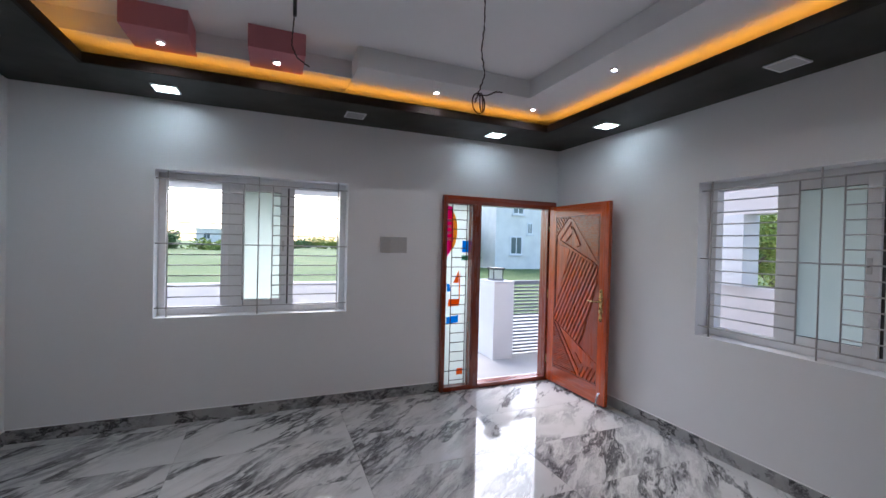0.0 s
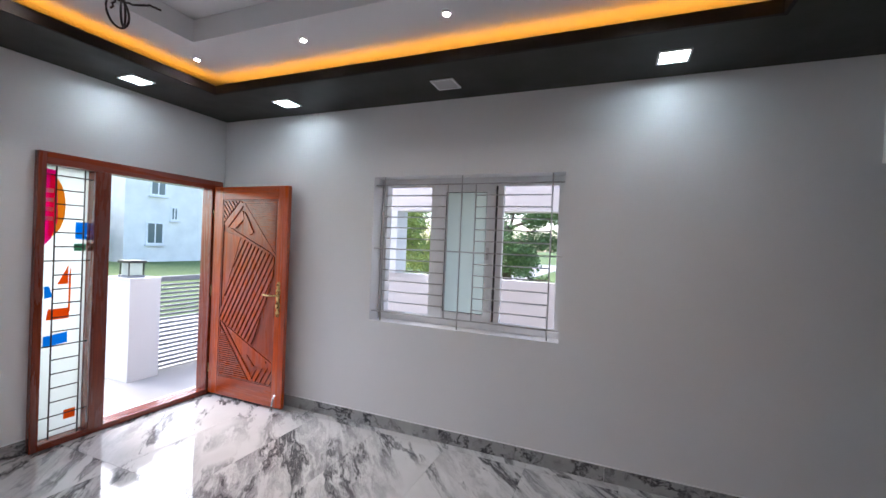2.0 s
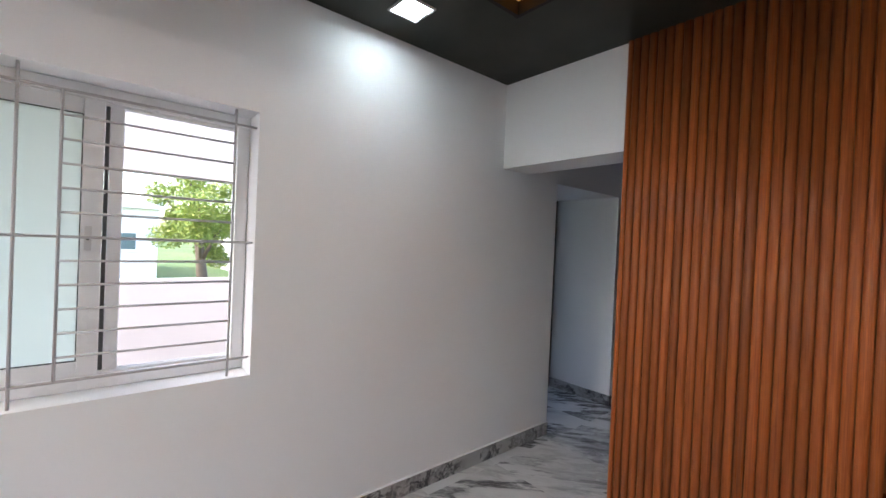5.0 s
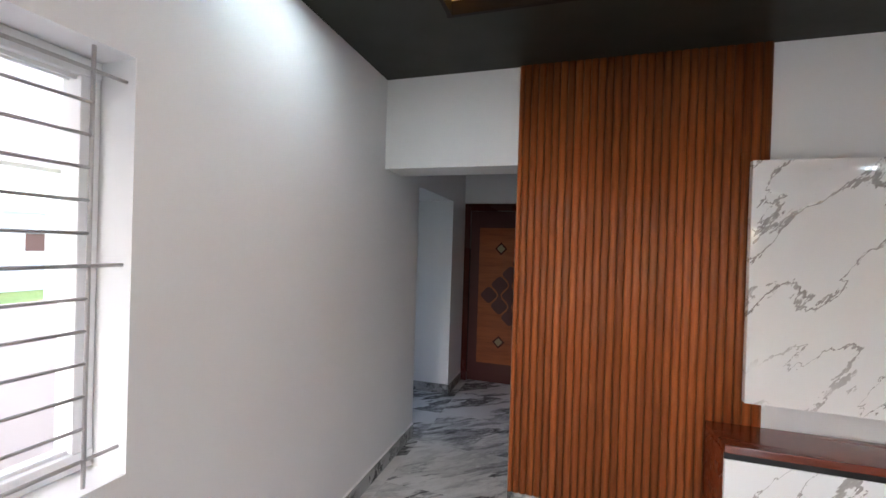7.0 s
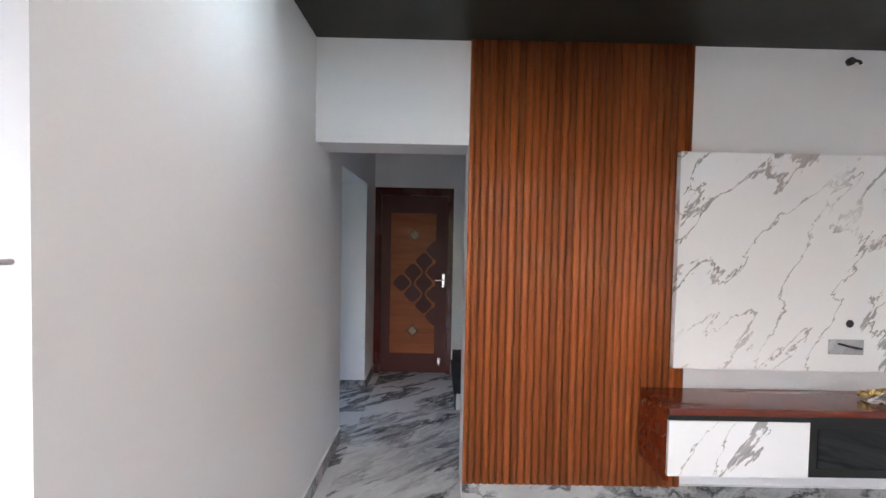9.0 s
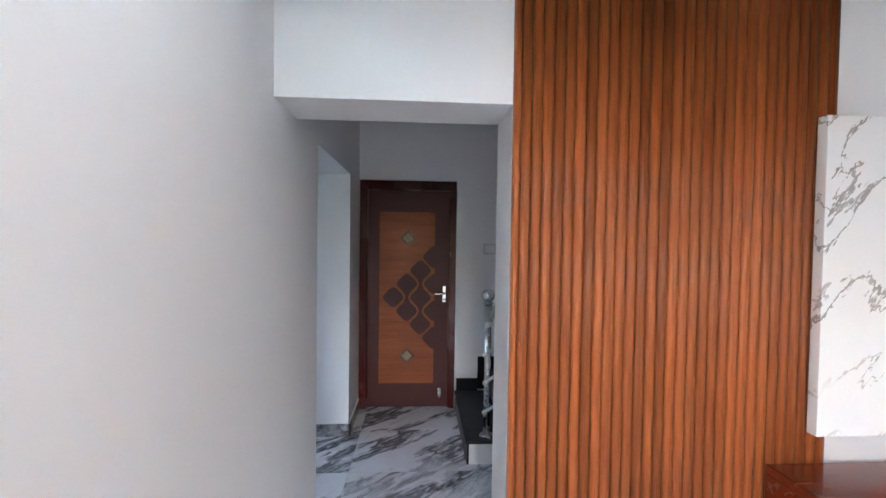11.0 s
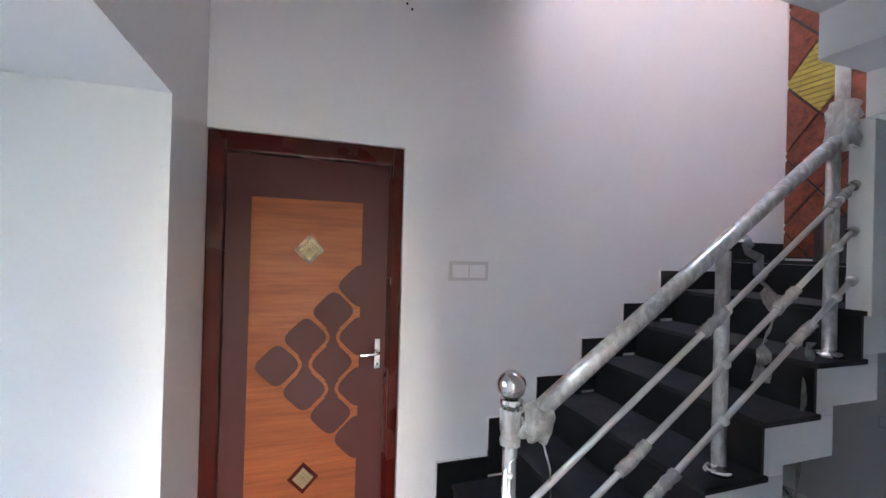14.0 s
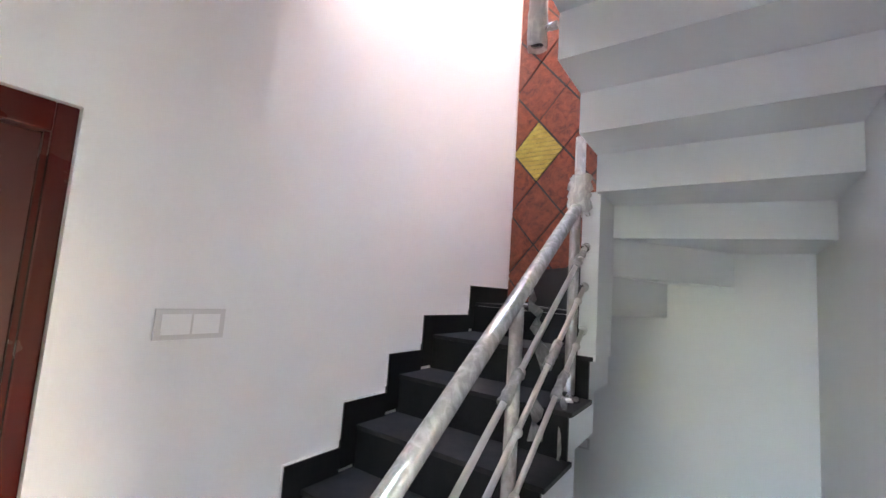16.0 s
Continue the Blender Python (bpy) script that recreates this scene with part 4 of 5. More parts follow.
def diamond(nm, cx, cz, r, d, m, parent, cut=True):
    poly = rounded(cx, cz, r)
    if cut:
        poly = clip(poly, -1, 0, -2.820)
    part(nm, prism(bmesh.new(), poly, LF + 0.0042, LF + d, lambda u, v, w: (u, w, v)), m, parent)


DP = 0.1235
for i, j in ((0, 0), (1, 1), (2, 2), (1, -1), (2, 0), (2, -2)):
    diamond("diamond", 3.195 - DP * i, 1.012 + DP * j, 0.109, 0.011, MAROON, pn)
for i, j in ((1, 0), (2, 1), (2, -1)):
    # waisted neck joining the diamonds of one column
    cx, cz = 3.195 - DP * i, 1.012 + DP * j
    side = [(0.034, 0.040), (0.021, 0.024), (0.015, 0.008), (0.015, -0.008), (0.021, -0.024), (0.034, -0.040)]
    b_ = prism(bmesh.new(), [(cx + u, cz + v) for u, v in side] + [(cx - u, cz + v) for u, v in side[::-1]], LF + 0.0042, LF + 0.0106, lambda u, v, w: (u, w, v))
    part("neck", b_, MAROON, pn)
for j in (3, 1, -1, -3):
    diamond("half_diamond", 3.195 - DP * 3, 1.012 + DP * j, 0.109 if abs(j) == 1 else 0.12, 0.011, MAROON, pn)
for z in (1.552, 0.475):
    b_ = prism(bmesh.new(), [(3.067 + 0.070, z), (3.067, z + 0.074), (3.067 - 0.070, z), (3.067, z - 0.074)], LF + 0.0042, LF + 0.009, lambda u, v, w: (u, w, v))
    med = part("medallion", b_, MAROON_F, pn, "dark framed medallion")
    b_ = prism(bmesh.new(), [(3.067 + 0.047, z), (3.067, z + 0.05), (3.067 - 0.047, z), (3.067, z - 0.05)], LF + 0.0092, LF + 0.012, lambda u, v, w: (u, w, v))
    for i in range(-2, 3):
        for j in range(-2, 3):
            if abs(i) + abs(j) < 4:
                ball(b_, (3.067 + 0.0105 * (i - j), LF + 0.013, z + 0.0105 * (i + j)), 0.0055 if (i or j) else 0.009, 1, 8)
    part("stud_field", b_, STUD, med, "silver and gold stamped studs")
lk = part("lock_plate", box(bmesh.new(), 2.717, 2.746, LF + 0.0005, LF + 0.010, 0.97, 1.12, 0.003), CHROME, idr, "chrome lock plate")
part("lever", path_tube(bmesh.new(), [(2.731, LF + 0.008, 1.055), (2.731, LF + 0.045, 1.055), (2.745, LF + 0.055, 1.053), (2.795, LF + 0.053, 1.050), (2.82, LF + 0.05, 1.05)], 0.008), CHROME, lk)
part("keyhole", tube(bmesh.new(), (2.73, LF + 0.0095, 0.995), (2.73, LF + 0.0115, 0.995), 0.007), BLACK, lk)
st_ = part("door_stopper", box(bmesh.new(), 2.745, 2.78, LF + 0.0005, LF + 0.008, 0.10, 0.17, 0.002), STEEL, idr, "steel foot stop")
part("stopper_leg", tube(bmesh.new(), (2.762, LF + 0.015, 0.085), (2.762, LF + 0.015, 0.15), 0.010), STEEL, st_)
part("key_cover", ball(bmesh.new(), (2.762, LF + 0.016, 0.155), 0.012), STEEL, st_)

# ---- staircase ----
YO = -1.862                     # open side
RISE, Z0 = 0.199, 0.172
NOSE = [2.62, 2.33, 2.045, 1.755, 1.465, 1.175, 0.885]
stair = tagged(new("staircase"), "black granite stairs on a white folded concrete slab, turning back over themselves", "stairs", kind="structure")
C = (0.60, -1.85)               # inner turning point


def step(poly, z, nose_a, nose_b, body, foot=None, top=None):
    """A step with the outline poly; its riser stands under the nosing from nose_a to nose_b."""
    flat = lambda u, v, w: (u, v, w)
    part("step_body", prism(bmesh.new(), poly, z - body, z - 0.022, flat), WALL, stair)
    part("tread", prism(bmesh.new(), top or poly, z - 0.021, z, flat), DUSTY, stair)
    a, b = Vector((*nose_a, 0)), Vector((*nose_b, 0))
    n = Vector((-(b - a).y, (b - a).x, 0)).normalized() * 0.015
    quad = [(a.x, a.y), (b.x, b.y), (b.x + n.x, b.y + n.y), (a.x + n.x, a.y + n.y)]
    part("riser", prism(bmesh.new(), quad, z - body + 0.07 if foot is None else foot, z - 0.022, flat), GRANITE, stair)


for k, nx_ in enumerate(NOSE):
    z = Z0 + RISE * k
    nxt = NOSE[k + 1] if k + 1 < len(NOSE) else 0.60
    yb = BACK + 0.002
    if k == 0:
        part("step_body", box(bmesh.new(), nxt - 0.015, nx_ - 0.015, yb, YO - 0.012, 0, z - 0.022), WALL, stair)
        part("tread", box(bmesh.new(), nxt - 0.015, nx_ + 0.01, yb, YO + 0.012, z - 0.021, z, 0.003), DUSTY, stair)
        part("riser", box(bmesh.new(), nx_ - 0.0148, nx_, yb, YO - 0.013, 0, z - 0.022), GRANITE, stair)
    else:
        part("step_body", box(bmesh.new(), nxt - 0.13, nx_ - 0.016, yb, YO - 0.012, z - 0.185, z - 0.022), WALL, stair)
        part("string_drop", box(bmesh.new(), nx_ - 0.13, nx_ - 0.0165, yb, YO - 0.0125, z - RISE - 0.02, z - 0.186), WALL, stair)
        part("tread", box(bmesh.new(), nxt - 0.015, nx_ + 0.01, yb, YO + 0.012, z - 0.021, z, 0.003), DUSTY, stair)
        part("riser", box(bmesh.new(), nx_ - 0.0155, nx_ - 0.001, yb, YO - 0.006, z - RISE + 0.0005, z - 0.0215), GRANITE, stair)
# winders: outlines round the turn
W, S_, N_ = STAIR_W + 0.001, BACK + 0.002, HALL_N - 0.001
zk = [Z0 + RISE * k for k in range(17)]
part("step_body", prism(bmesh.new(), [(0.599, -1.90), (0.599, S_), (0.37, S_), (0.57, -1.90)], zk[6] - 0.17, zk[6] - 0.023, lambda u, v, w: (u, v, w)), WALL, stair)
part("tread", prism(bmesh.new(), [(0.584, -1.885), (0.584, S_), (0.37, S_)], zk[6] - 0.0215, zk[6] - 0.0005, lambda u, v, w: (u, v, w)), DUSTY, stair)
step([C, (0.40, S_), (W, S_), (W, -2.62)], zk[7], C, (0.40, S_), 0.19, zk[6] + 0.0005, [(0.585, -1.90), (0.40, S_), (W, S_), (W, -2.66)])
part("joint_fill", prism(bmesh.new(), [(0.585, -1.90), C, (W, -2.61), (W, -2.66)], zk[7] - 0.0215, zk[7] + 0.0003, lambda u, v, w: (u, v, w)), WALL, stair)
SOF, BODY = [1.557, 1.775, 1.98, 2.16, 2.345, 2.525, 2.715, 2.905], 0.255   # undersides of the turning and upper steps
step([C, (W, -2.60), (W, -1.65)], SOF[0] + 0.28, C, (W, -2.60), 0.28, zk[7] + 0.0005)
step([C, (W, -1.65), (W, -1.29)], SOF[1] + BODY, C, (W, -1.65), BODY)
step([C, (W, -1.29), (W, N_), (0.46, N_)], SOF[2] + BODY, C, (W, -1.29), BODY)
step([C, (0.46, N_), (0.934, N_), (0.928, -1.85)], SOF[3] + BODY, C, (0.46, N_), BODY)
xs = [(0.928, 0.934), (1.23, 1.235), (1.527, 1.53), (1.83, 1.83), (2.13, 2.13)]
for i in range(4):
    (a0, a1), (b0, b1) = xs[i], xs[i + 1]
    step([(a0, -1.85), (b0, -1.85), (b1, N_), (a1, N_)], SOF[4 + i] + BODY, (a0, -1.85), (a1, N_), BODY)
part("end_plate", box(bmesh.new(), 0.575, 0.885, -1.925, -1.838, 1.345, 2.172, 0.004), WALL, stair)
# stepped skirting on the wall
sk_x = [2.614, 2.421, 2.138, 1.853, 1.562, 1.271, 0.992, 0.479]
for k, sx in enumerate(sk_x):
    z = Z0 + RISE * k
    nx2 = sk_x[k + 1] if k + 1 < len(sk_x) else STAIR_W
    part("step_skirting", box(bmesh.new(), nx2 + 0.001, sx, S_, BACK + 0.016, max(z - 0.18, 0), z + 0.115), GRANITE, stair)
    part("skirting_edge", box(bmesh.new(), nx2 + 0.008, sx + 0.007, S_, BACK + 0.009, max(z - 0.05, 0.001), z + 0.122), UPVC, stair)
part("step_skirting", box(bmesh.new(), 2.614, 2.628, BACK + 0.001, BACK + 0.016, 0, 0.10), SKIRT_T, stair)

wm = thing("wall_plug", (2.60, BACK, 2.77), "two small dark plug holes in the stair wall", "wall plug")
for px, pz in ((2.64, 2.785), (2.615, 2.762)):
    part("plug", tube(bmesh.new(), (px, BACK, pz), (px, BACK + 0.003, pz), 0.006, seg=8), BLACK, wm)

# ---- railing ----
RY = -1.93
rail = thing("stair_railing", (2.477, RY, Z0), "stainless steel stair railing still wrapped in clear plastic", "railing")


def rz(x):
    return 1.023 + (2.447 - x) * 0.711


def post(x, zb, zt, ball_top):
    b = tube(bmesh.new(), (x, RY, zb), (x, RY, zt), 0.023, seg=18)
    p = part("post", b, STEEL, rail)
    part("base_flange", tube(bmesh.new(), (x, RY, zb), (x, RY, zb + 0.016), 0.05, 0.042, seg=20), STEEL, p)
    if ball_top:
        part("collar", tube(bmesh.new(), (x, RY, zt), (x, RY, zt + 0.02), 0.034, seg=18), STEEL, p)
        part("ball", ball(bmesh.new(), (x, RY, zt + 0.062), 0.045), CHROME, p)
    return p


p1 = post(2.477, Z0, 1.10, True)
p2 = post(1.60, zk[3], rz(1.6) - 0.03, False)
p3 = post(0.975, zk[5], rz(0.975) - 0.03, False)
part("handrail", tube(bmesh.new(), (2.45, RY, rz(2.45)), (0.905, RY, rz(0.905)), 0.0275, seg=18), STEEL, rail)
for off in (-0.235, -0.43, -0.638):
    part("rod", tube(bmesh.new(), (2.50, RY + 0.03, rz(2.50) + off), (0.887, RY + 0.03, rz(0.887) + off), 0.011, seg=10), ROD, rail)
    for x in (2.477, 1.60, 0.975):
        part("rod_clamp", ball(bmesh.new(), (x + 0.02, RY + 0.032, rz(x) + off - 0.014), 0.019, 1.0, 10), ROD, rail)
    part("rod_end", tube(bmesh.new(), (0.905, RY + 0.03, rz(0.905) + off), (0.8855, RY + 0.03, rz(0.8855) + off), 0.021, seg=14), STEEL, rail)
part("rail_end", tube(bmesh.new(), (0.915, RY - 0.005, rz(0.915) - 0.02), (0.915, RY - 0.005, 2.45), 0.026, seg=14), WRAP, rail, "wrapped upright rail end")
part("rail_bracket", tube(bmesh.new(), (0.886, RY + 0.03, rz(0.95)), (0.93, RY + 0.03, rz(0.95)), 0.016, seg=12), STEEL, rail)
upper = part("upper_post", tube(bmesh.new(), (1.54, RY, 2.60), (1.54, RY, 3.75), 0.024, seg=14), STEEL, rail)
part("post_bracket", tube(bmesh.new(), (1.54, RY, 2.66), (1.54, -1.851, 2.66), 0.016, seg=10), STEEL, upper)


def crumpled(bm, a, b, r, seg=14, n=26, amp=0.18, seed=0):
    """A loose film sleeve along a line."""
    rnd = random.Random(seed)
    a, b = Vector(a), Vector(b)
    q = (b - a).to_track_quat("Z", "Y").to_matrix()
    rings = []
    for i in range(n + 1):
        row = []
        for k in range(seg):
            rr = r * (1 + amp * rnd.random())
            row.append(bm.verts.new(a.lerp(b, i / n) + q @ Vector((rr * math.cos(k * math.tau / seg), rr * math.sin(k * math.tau / seg), 0))))
        rings.append(row)
    for u, v in zip(rings, rings[1:]):
        for k in range(seg):
            f = bm.faces.new((u[k], u[(k + 1) % seg], v[(k + 1) % seg], v[k]))
            f.smooth = True
    return bm


part("film_sleeve", crumpled(bmesh.new(), (2.38, RY, rz(2.38)), (0.93, RY, rz(0.93)), 0.0295, n=60, amp=0.02, seed=3), PLAST, rail, "wrinkled clear plastic film")
part("film_sleeve", crumpled(bmesh.new(), (1.60, RY, zk[3] + 0.03), (1.60, RY, rz(1.6) - 0.03), 0.0245, n=30, amp=0.03, seed=4), PLAST, p2)
part("film_sleeve", crumpled(bmesh.new(), (0.975, RY, zk[5] + 0.03), (0.975, RY, rz(0.975) - 0.03), 0.0245, n=30, amp=0.03, seed=5), PLAST, p3)
part("film_sleeve", crumpled(bmesh.new(), (2.477, RY, 0.98), (2.477, RY, 1.09), 0.027, n=8, amp=0.3, seed=6), PLAST, p1)
part("film_sleeve", crumpled(bmesh.new(), (0.93, RY, rz(0.93) - 0.05), (0.912, RY, rz(0.91) + 0.13), 0.044, n=10, amp=0.5, seed=8), WRAP, rail)
part("film_sleeve", crumpled(bmesh.new(), (1.54, RY, 2.585), (1.54, RY, 3.7), 0.032, n=24, amp=0.35, seed=9), WRAP, upper)
for x, off, s in ((1.2, -0.638, 11), (1.9, -0.638, 12), (2.2, -0.638, 13), (1.3, -0.43, 14), (2.03, -0.43, 16), (1.0, -0.235, 15), (1.68, -0.235, 17)):
    part("film_wad", crumpled(bmesh.new(), (x + 0.06, RY + 0.03, rz(x + 0.06) + off), (x - 0.06, RY + 0.03, rz(x - 0.06) + off), 0.0155, n=10, amp=0.5, seed=s), PLAST, rail)


def ribbon(bm, pts, w, seed):
    rnd = random.Random(seed)
    prev = None
    for p in pts:
        d = Vector((rnd.uniform(-1, 1), rnd.uniform(-1, 1), 0)).normalized() * w / 2
        a, b = bm.verts.new(Vector(p) - d), bm.verts.new(Vector(p) + d)
        if prev:
            f = bm.faces.new((prev[0], prev[1], b, a))
            f.smooth = True
        prev = (a, b)
    return bm


part("film_strip", ribbon(bmesh.new(), [(1.52 - 0.012 * i - 0.10 * math.sin(i / 4), RY + 0.01 * math.sin(i), 1.66 - 0.038 * i) for i in range(16)], 0.06, 21), PLAST, rail)
part("film_strip", ribbon(bmesh.new(), [(1.15 + 0.006 * i, RY + 0.035, 1.24 - 0.05 * i) for i in range(14)], 0.035, 22), PLAST, rail)
part("film_string", path_tube(bmesh.new(), [(2.42, RY + 0.03, 1.03), (2.38, RY + 0.035, 0.98), (2.355, RY + 0.035, 0.9), (2.35, RY + 0.035, 0.8), (2.36, RY + 0.035, 0.7)], 0.0035), PLAST, rail)
part("film_tuft", crumpled(bmesh.new(), (2.45, RY, 1.06), (2.36, RY + 0.02, 1.03), 0.04, n=6, amp=0.6, seed=31), PLAST, rail)

# ---- red stone wall at the turn ----
rw = tagged(new("wall_stone_cladding"), "rough terracotta stone diamonds with dark joints and yellow accents", "wall cladding", kind="structure")
part("joint_bed", box(bmesh.new(), STAIR_W + 0.0005, STAIR_W + 0.008, BACK + 0.017, -1.87, 1.58, 5.9), BLACK, rw)
HA, HB = 0.213, 0.253
cells = []
for i in range(-1, 6):
    for j in range(-6, 14):
        if (i + j) % 2 == 0:
            cells.append((-2.588 + i * HA, 2.80 + j * HB, i == 0 and j in (0, 6, 10)))
for cy, cz, yel in cells:
    g_ = 0.011
    poly = [(cy + HA - g_, cz), (cy, cz + HB - g_), (cy - HA + g_, cz), (cy, cz - HB + g_)]
    for c_ in ((-1, 0, -(BACK + 0.018)), (1, 0, -1.872), (0, -1, -1.59), (0, 1, 5.88)):
        poly = clip(poly, *c_)
        if len(poly) < 3:
            break
    if len(poly) > 2:
        if yel:
            for k in range(14):
                # ridges of the yellow accent run across
                z_a, z_b = cz - HB + k * HB / 7, cz - HB + (k + 0.82) * HB / 7
                s_ = clip(clip(poly, 0, 1, z_b), 0, -1, -z_a)
                if len(s_) > 2:
                    part("ridge", prism(bmesh.new(), s_, STAIR_W + 0.008, STAIR_W + 0.022, lambda u, v, w: (w, u, v)), YELLOW, rw)
        else:
            part("stone", prism(bmesh.new(), poly, STAIR_W + 0.0082, STAIR_W + 0.016 + 0.008 * random.random(), lambda u, v, w: (w, u, v)), TERRA, rw)

# ---- kitchen beyond the lobby ----
structure("wall_kitchen_east", wall(bmesh.new(), "x", 6.4, 6.55, -5.2, -0.6, -0.2, 3.0, [(-4.9, -3.75, 1.05, 2.0), (-2.95, -1.0, 0.85, 2.2)]), KITCHEN_WALL, "grey-blue kitchen wall with a window")
structure("wall_kitchen_south", box(bmesh.new(), 4.3, 6.55, -5.35, -5.2, -0.2, 3.0), KITCHEN_WALL, "grey-blue kitchen wall")
structure("wall_kitchen_north", box(bmesh.new(), 4.19, 6.55, -0.6, -0.45, -0.2, 3.0), KITCHEN_WALL, "grey-blue kitchen wall")
structure("wall_kitchen_west", wall(bmesh.new(), "x", 4.19, 4.30, -5.35, -0.6, -0.2, 3.0, [(-2.31, -1.286, -0.3, 2.06)]), WALL, "white kitchen wall with a doorway")
structure("ceiling_kitchen", box(bmesh.new(), 4.30, 6.55, -5.2, -0.6, 2.9, 3.0), CEIL, "white kitchen ceiling")
kdf = tagged(new("door_3"), "dark wooden kitchen door frame", "door frame", kind="structure")
part("jamb", box(bmesh.new(), 4.19, 4.31, -2.308, -2.25, 0, 2.058, 0.004), KITCHEN_FRAME, kdf)
part("jamb", box(bmesh.new(), 4.19, 4.31, -1.345, -1.288, 0, 2.058, 0.004), KITCHEN_FRAME, kdf)
part("head", box(bmesh.new(), 4.191, 4.309, -2.25, -1.345, 2.0, 2.039, 0.004), KITCHEN_FRAME, kdf)
kc = thing("kitchen_counter", (6.1, -4.2, 0), "dark kitchen base cabinet below a black granite worktop", "cabinet")
part("body", box(bmesh.new(), 5.85, 6.39, -5.19, -3.25, 0.08, 0.79, 0.003), MAROON, kc)
part("plinth", box(bmesh.new(), 5.9, 6.39, -5.19, -3.25, 0, 0.079), BLACK, kc)
for k in range(4):
    part("cabinet_door", box(bmesh.new(), 5.828, 5.849, -5.17 + 0.48 * k, -4.70 + 0.48 * k, 0.10, 0.77, 0.003), MAROON_F, kc)
tagged(obj("worktop", box(bmesh.new(), 5.80, 6.395, -5.19, -3.23, 0.791, 0.83, 0.004), GRANITE), "polished black granite kitchen worktop", "worktop")
kw = tagged(new("window_3"), "white kitchen window with dark grille bars", "window", kind="structure")
for y0, y1, z0, z1 in ((-4.9, -3.75, 1.05, 1.10), (-4.9, -3.75, 1.95, 2.0), (-4.9, -4.85, 1.10, 1.95), (-3.80, -3.75, 1.10, 1.95), (-4.34, -4.29, 1.10, 1.95)):
    part("window_frame", box(bmesh.new(), 6.45, 6.51, y0, y1, z0, z1, 0.003), UPVC, kw)
for k in range(9):
    part("bar", tube(bmesh.new(), (6.425, -4.9, 1.1 + 0.1 * k), (6.425, -3.75, 1.1 + 0.1 * k), 0.007, seg=8), GRILLE, kw)

# ---- outside ----
structure("ground", box(bmesh.new(), -400, 400, -400, 400, -1.2, -0.62), GRASS, "wide green field of rough grass")
structure("road", box(bmesh.new(), -60, 60, 6.25, 11.2, -0.66, -0.6), CONCRETE, "pale dusty concrete road outside the gate")
structure("floor_veranda", box(bmesh.new(), -3.2, 5.45, NORTH + 0.09, 6.2, -0.3, -0.06), CONCRETE, "pale stone veranda floor")
structure("floor_side_veranda", box(bmesh.new(), EAST + 0.23, 5.45, -0.4, NORTH + 0.09, -0.3, -0.06), PAVE, "grey stone side veranda floor")
structure("wall_parapet_front", box(bmesh.new(), -3.2, 2.6, 5.5, 5.62, -0.6, 1.04), OUT_WALL, "white painted front parapet wall")
structure("wall_parapet_side", box(bmesh.new(), 5.3, 5.42, -0.4, 6.2, -0.6, 1.145), CREAM, "pale painted side parapet wall")
structure("wall_veranda_beam", box(bmesh.new(), 5.251, 5.47, -0.4, NORTH + 0.8, 1.95, 2.95), CREAM, "pale veranda beam")
# unseen slab added above the side window to dim the parapet and beam
structure("trim_side_sunshade", box(bmesh.new(), EAST + 0.23, EAST + 0.80, 0.7, 2.9, 2.32, 2.40), CREAM, "added unseen slab that dims the side veranda")
structure("trim_sunshade", box(bmesh.new(), -0.8, 1.4, NORTH + 0.23, NORTH + 0.75, 2.03, 2.11), OUT_WALL, "white concrete window sunshade")
tagged(obj("veranda_pillar", box(bmesh.new(), 5.22, 5.50, 3.28, 3.58, 1.146, 1.949, 0.004), OUT_WALL), "white square veranda pillar above the parapet", "pillar")
gp = thing("gate_pillar", (3.44, 5.57, -0.3), "white square gate pillar with a flat cap", "pillar")
part("shaft", box(bmesh.new(), 3.28, 3.60, 5.35, 5.80, -0.3, 1.02, 0.006), OUT_WALL, gp)
part("cap", box(bmesh.new(), 3.275, 3.605, 5.345, 5.805, 1.021, 1.035, 0.003), OUT_WALL, gp)
gl = thing("pillar_lamp", (3.41, 5.55, 1.035), "square dark metal lantern with pale glass standing on the pillar", "lamp")
part("base", box(bmesh.new(), 3.32, 3.50, 5.46, 5.64, 1.036, 1.06, 0.003), GREY_METAL, gl)
for dx in (0.0, 0.15):
    for dy in (0.0, 0.15):
        part("corner_post", box(bmesh.new(), 3.33 + dx, 3.34 + dx, 5.47 + dy, 5.48 + dy, 1.06, 1.19), BLACK, gl)
part("glass", box(bmesh.new(), 3.343, 3.477, 5.483, 5.617, 1.062, 1.188), FROST, gl)
part("roof", box(bmesh.new(), 3.315, 3.505, 5.455, 5.645, 1.191, 1.22, 0.003), BLACK, gl)
gt = thing("gate", (4.3, 5.5, -0.12), "grey metal gate with close level slats", "gate")
for x in (3.62, 5.2):
    part("stile", box(bmesh.new(), x, x + 0.05, 5.48, 5.53, -0.14, 1.03, 0.004), GREY_METAL, gt)
part("rail", box(bmesh.new(), 3.671, 5.199, 5.48, 5.53, 0.97, 1.03, 0.004), GREY_METAL, gt)
part("rail", box(bmesh.new(), 3.671, 5.199, 5.48, 5.53, -0.14, -0.06, 0.004), GREY_METAL, gt)
for k in range(20):
    z = -0.025 + 0.0495 * k
    part("slat", box(bmesh.new(), 3.671, 5.199, 5.495, 5.515, z, z + 0.024), GREY_METAL, gt)


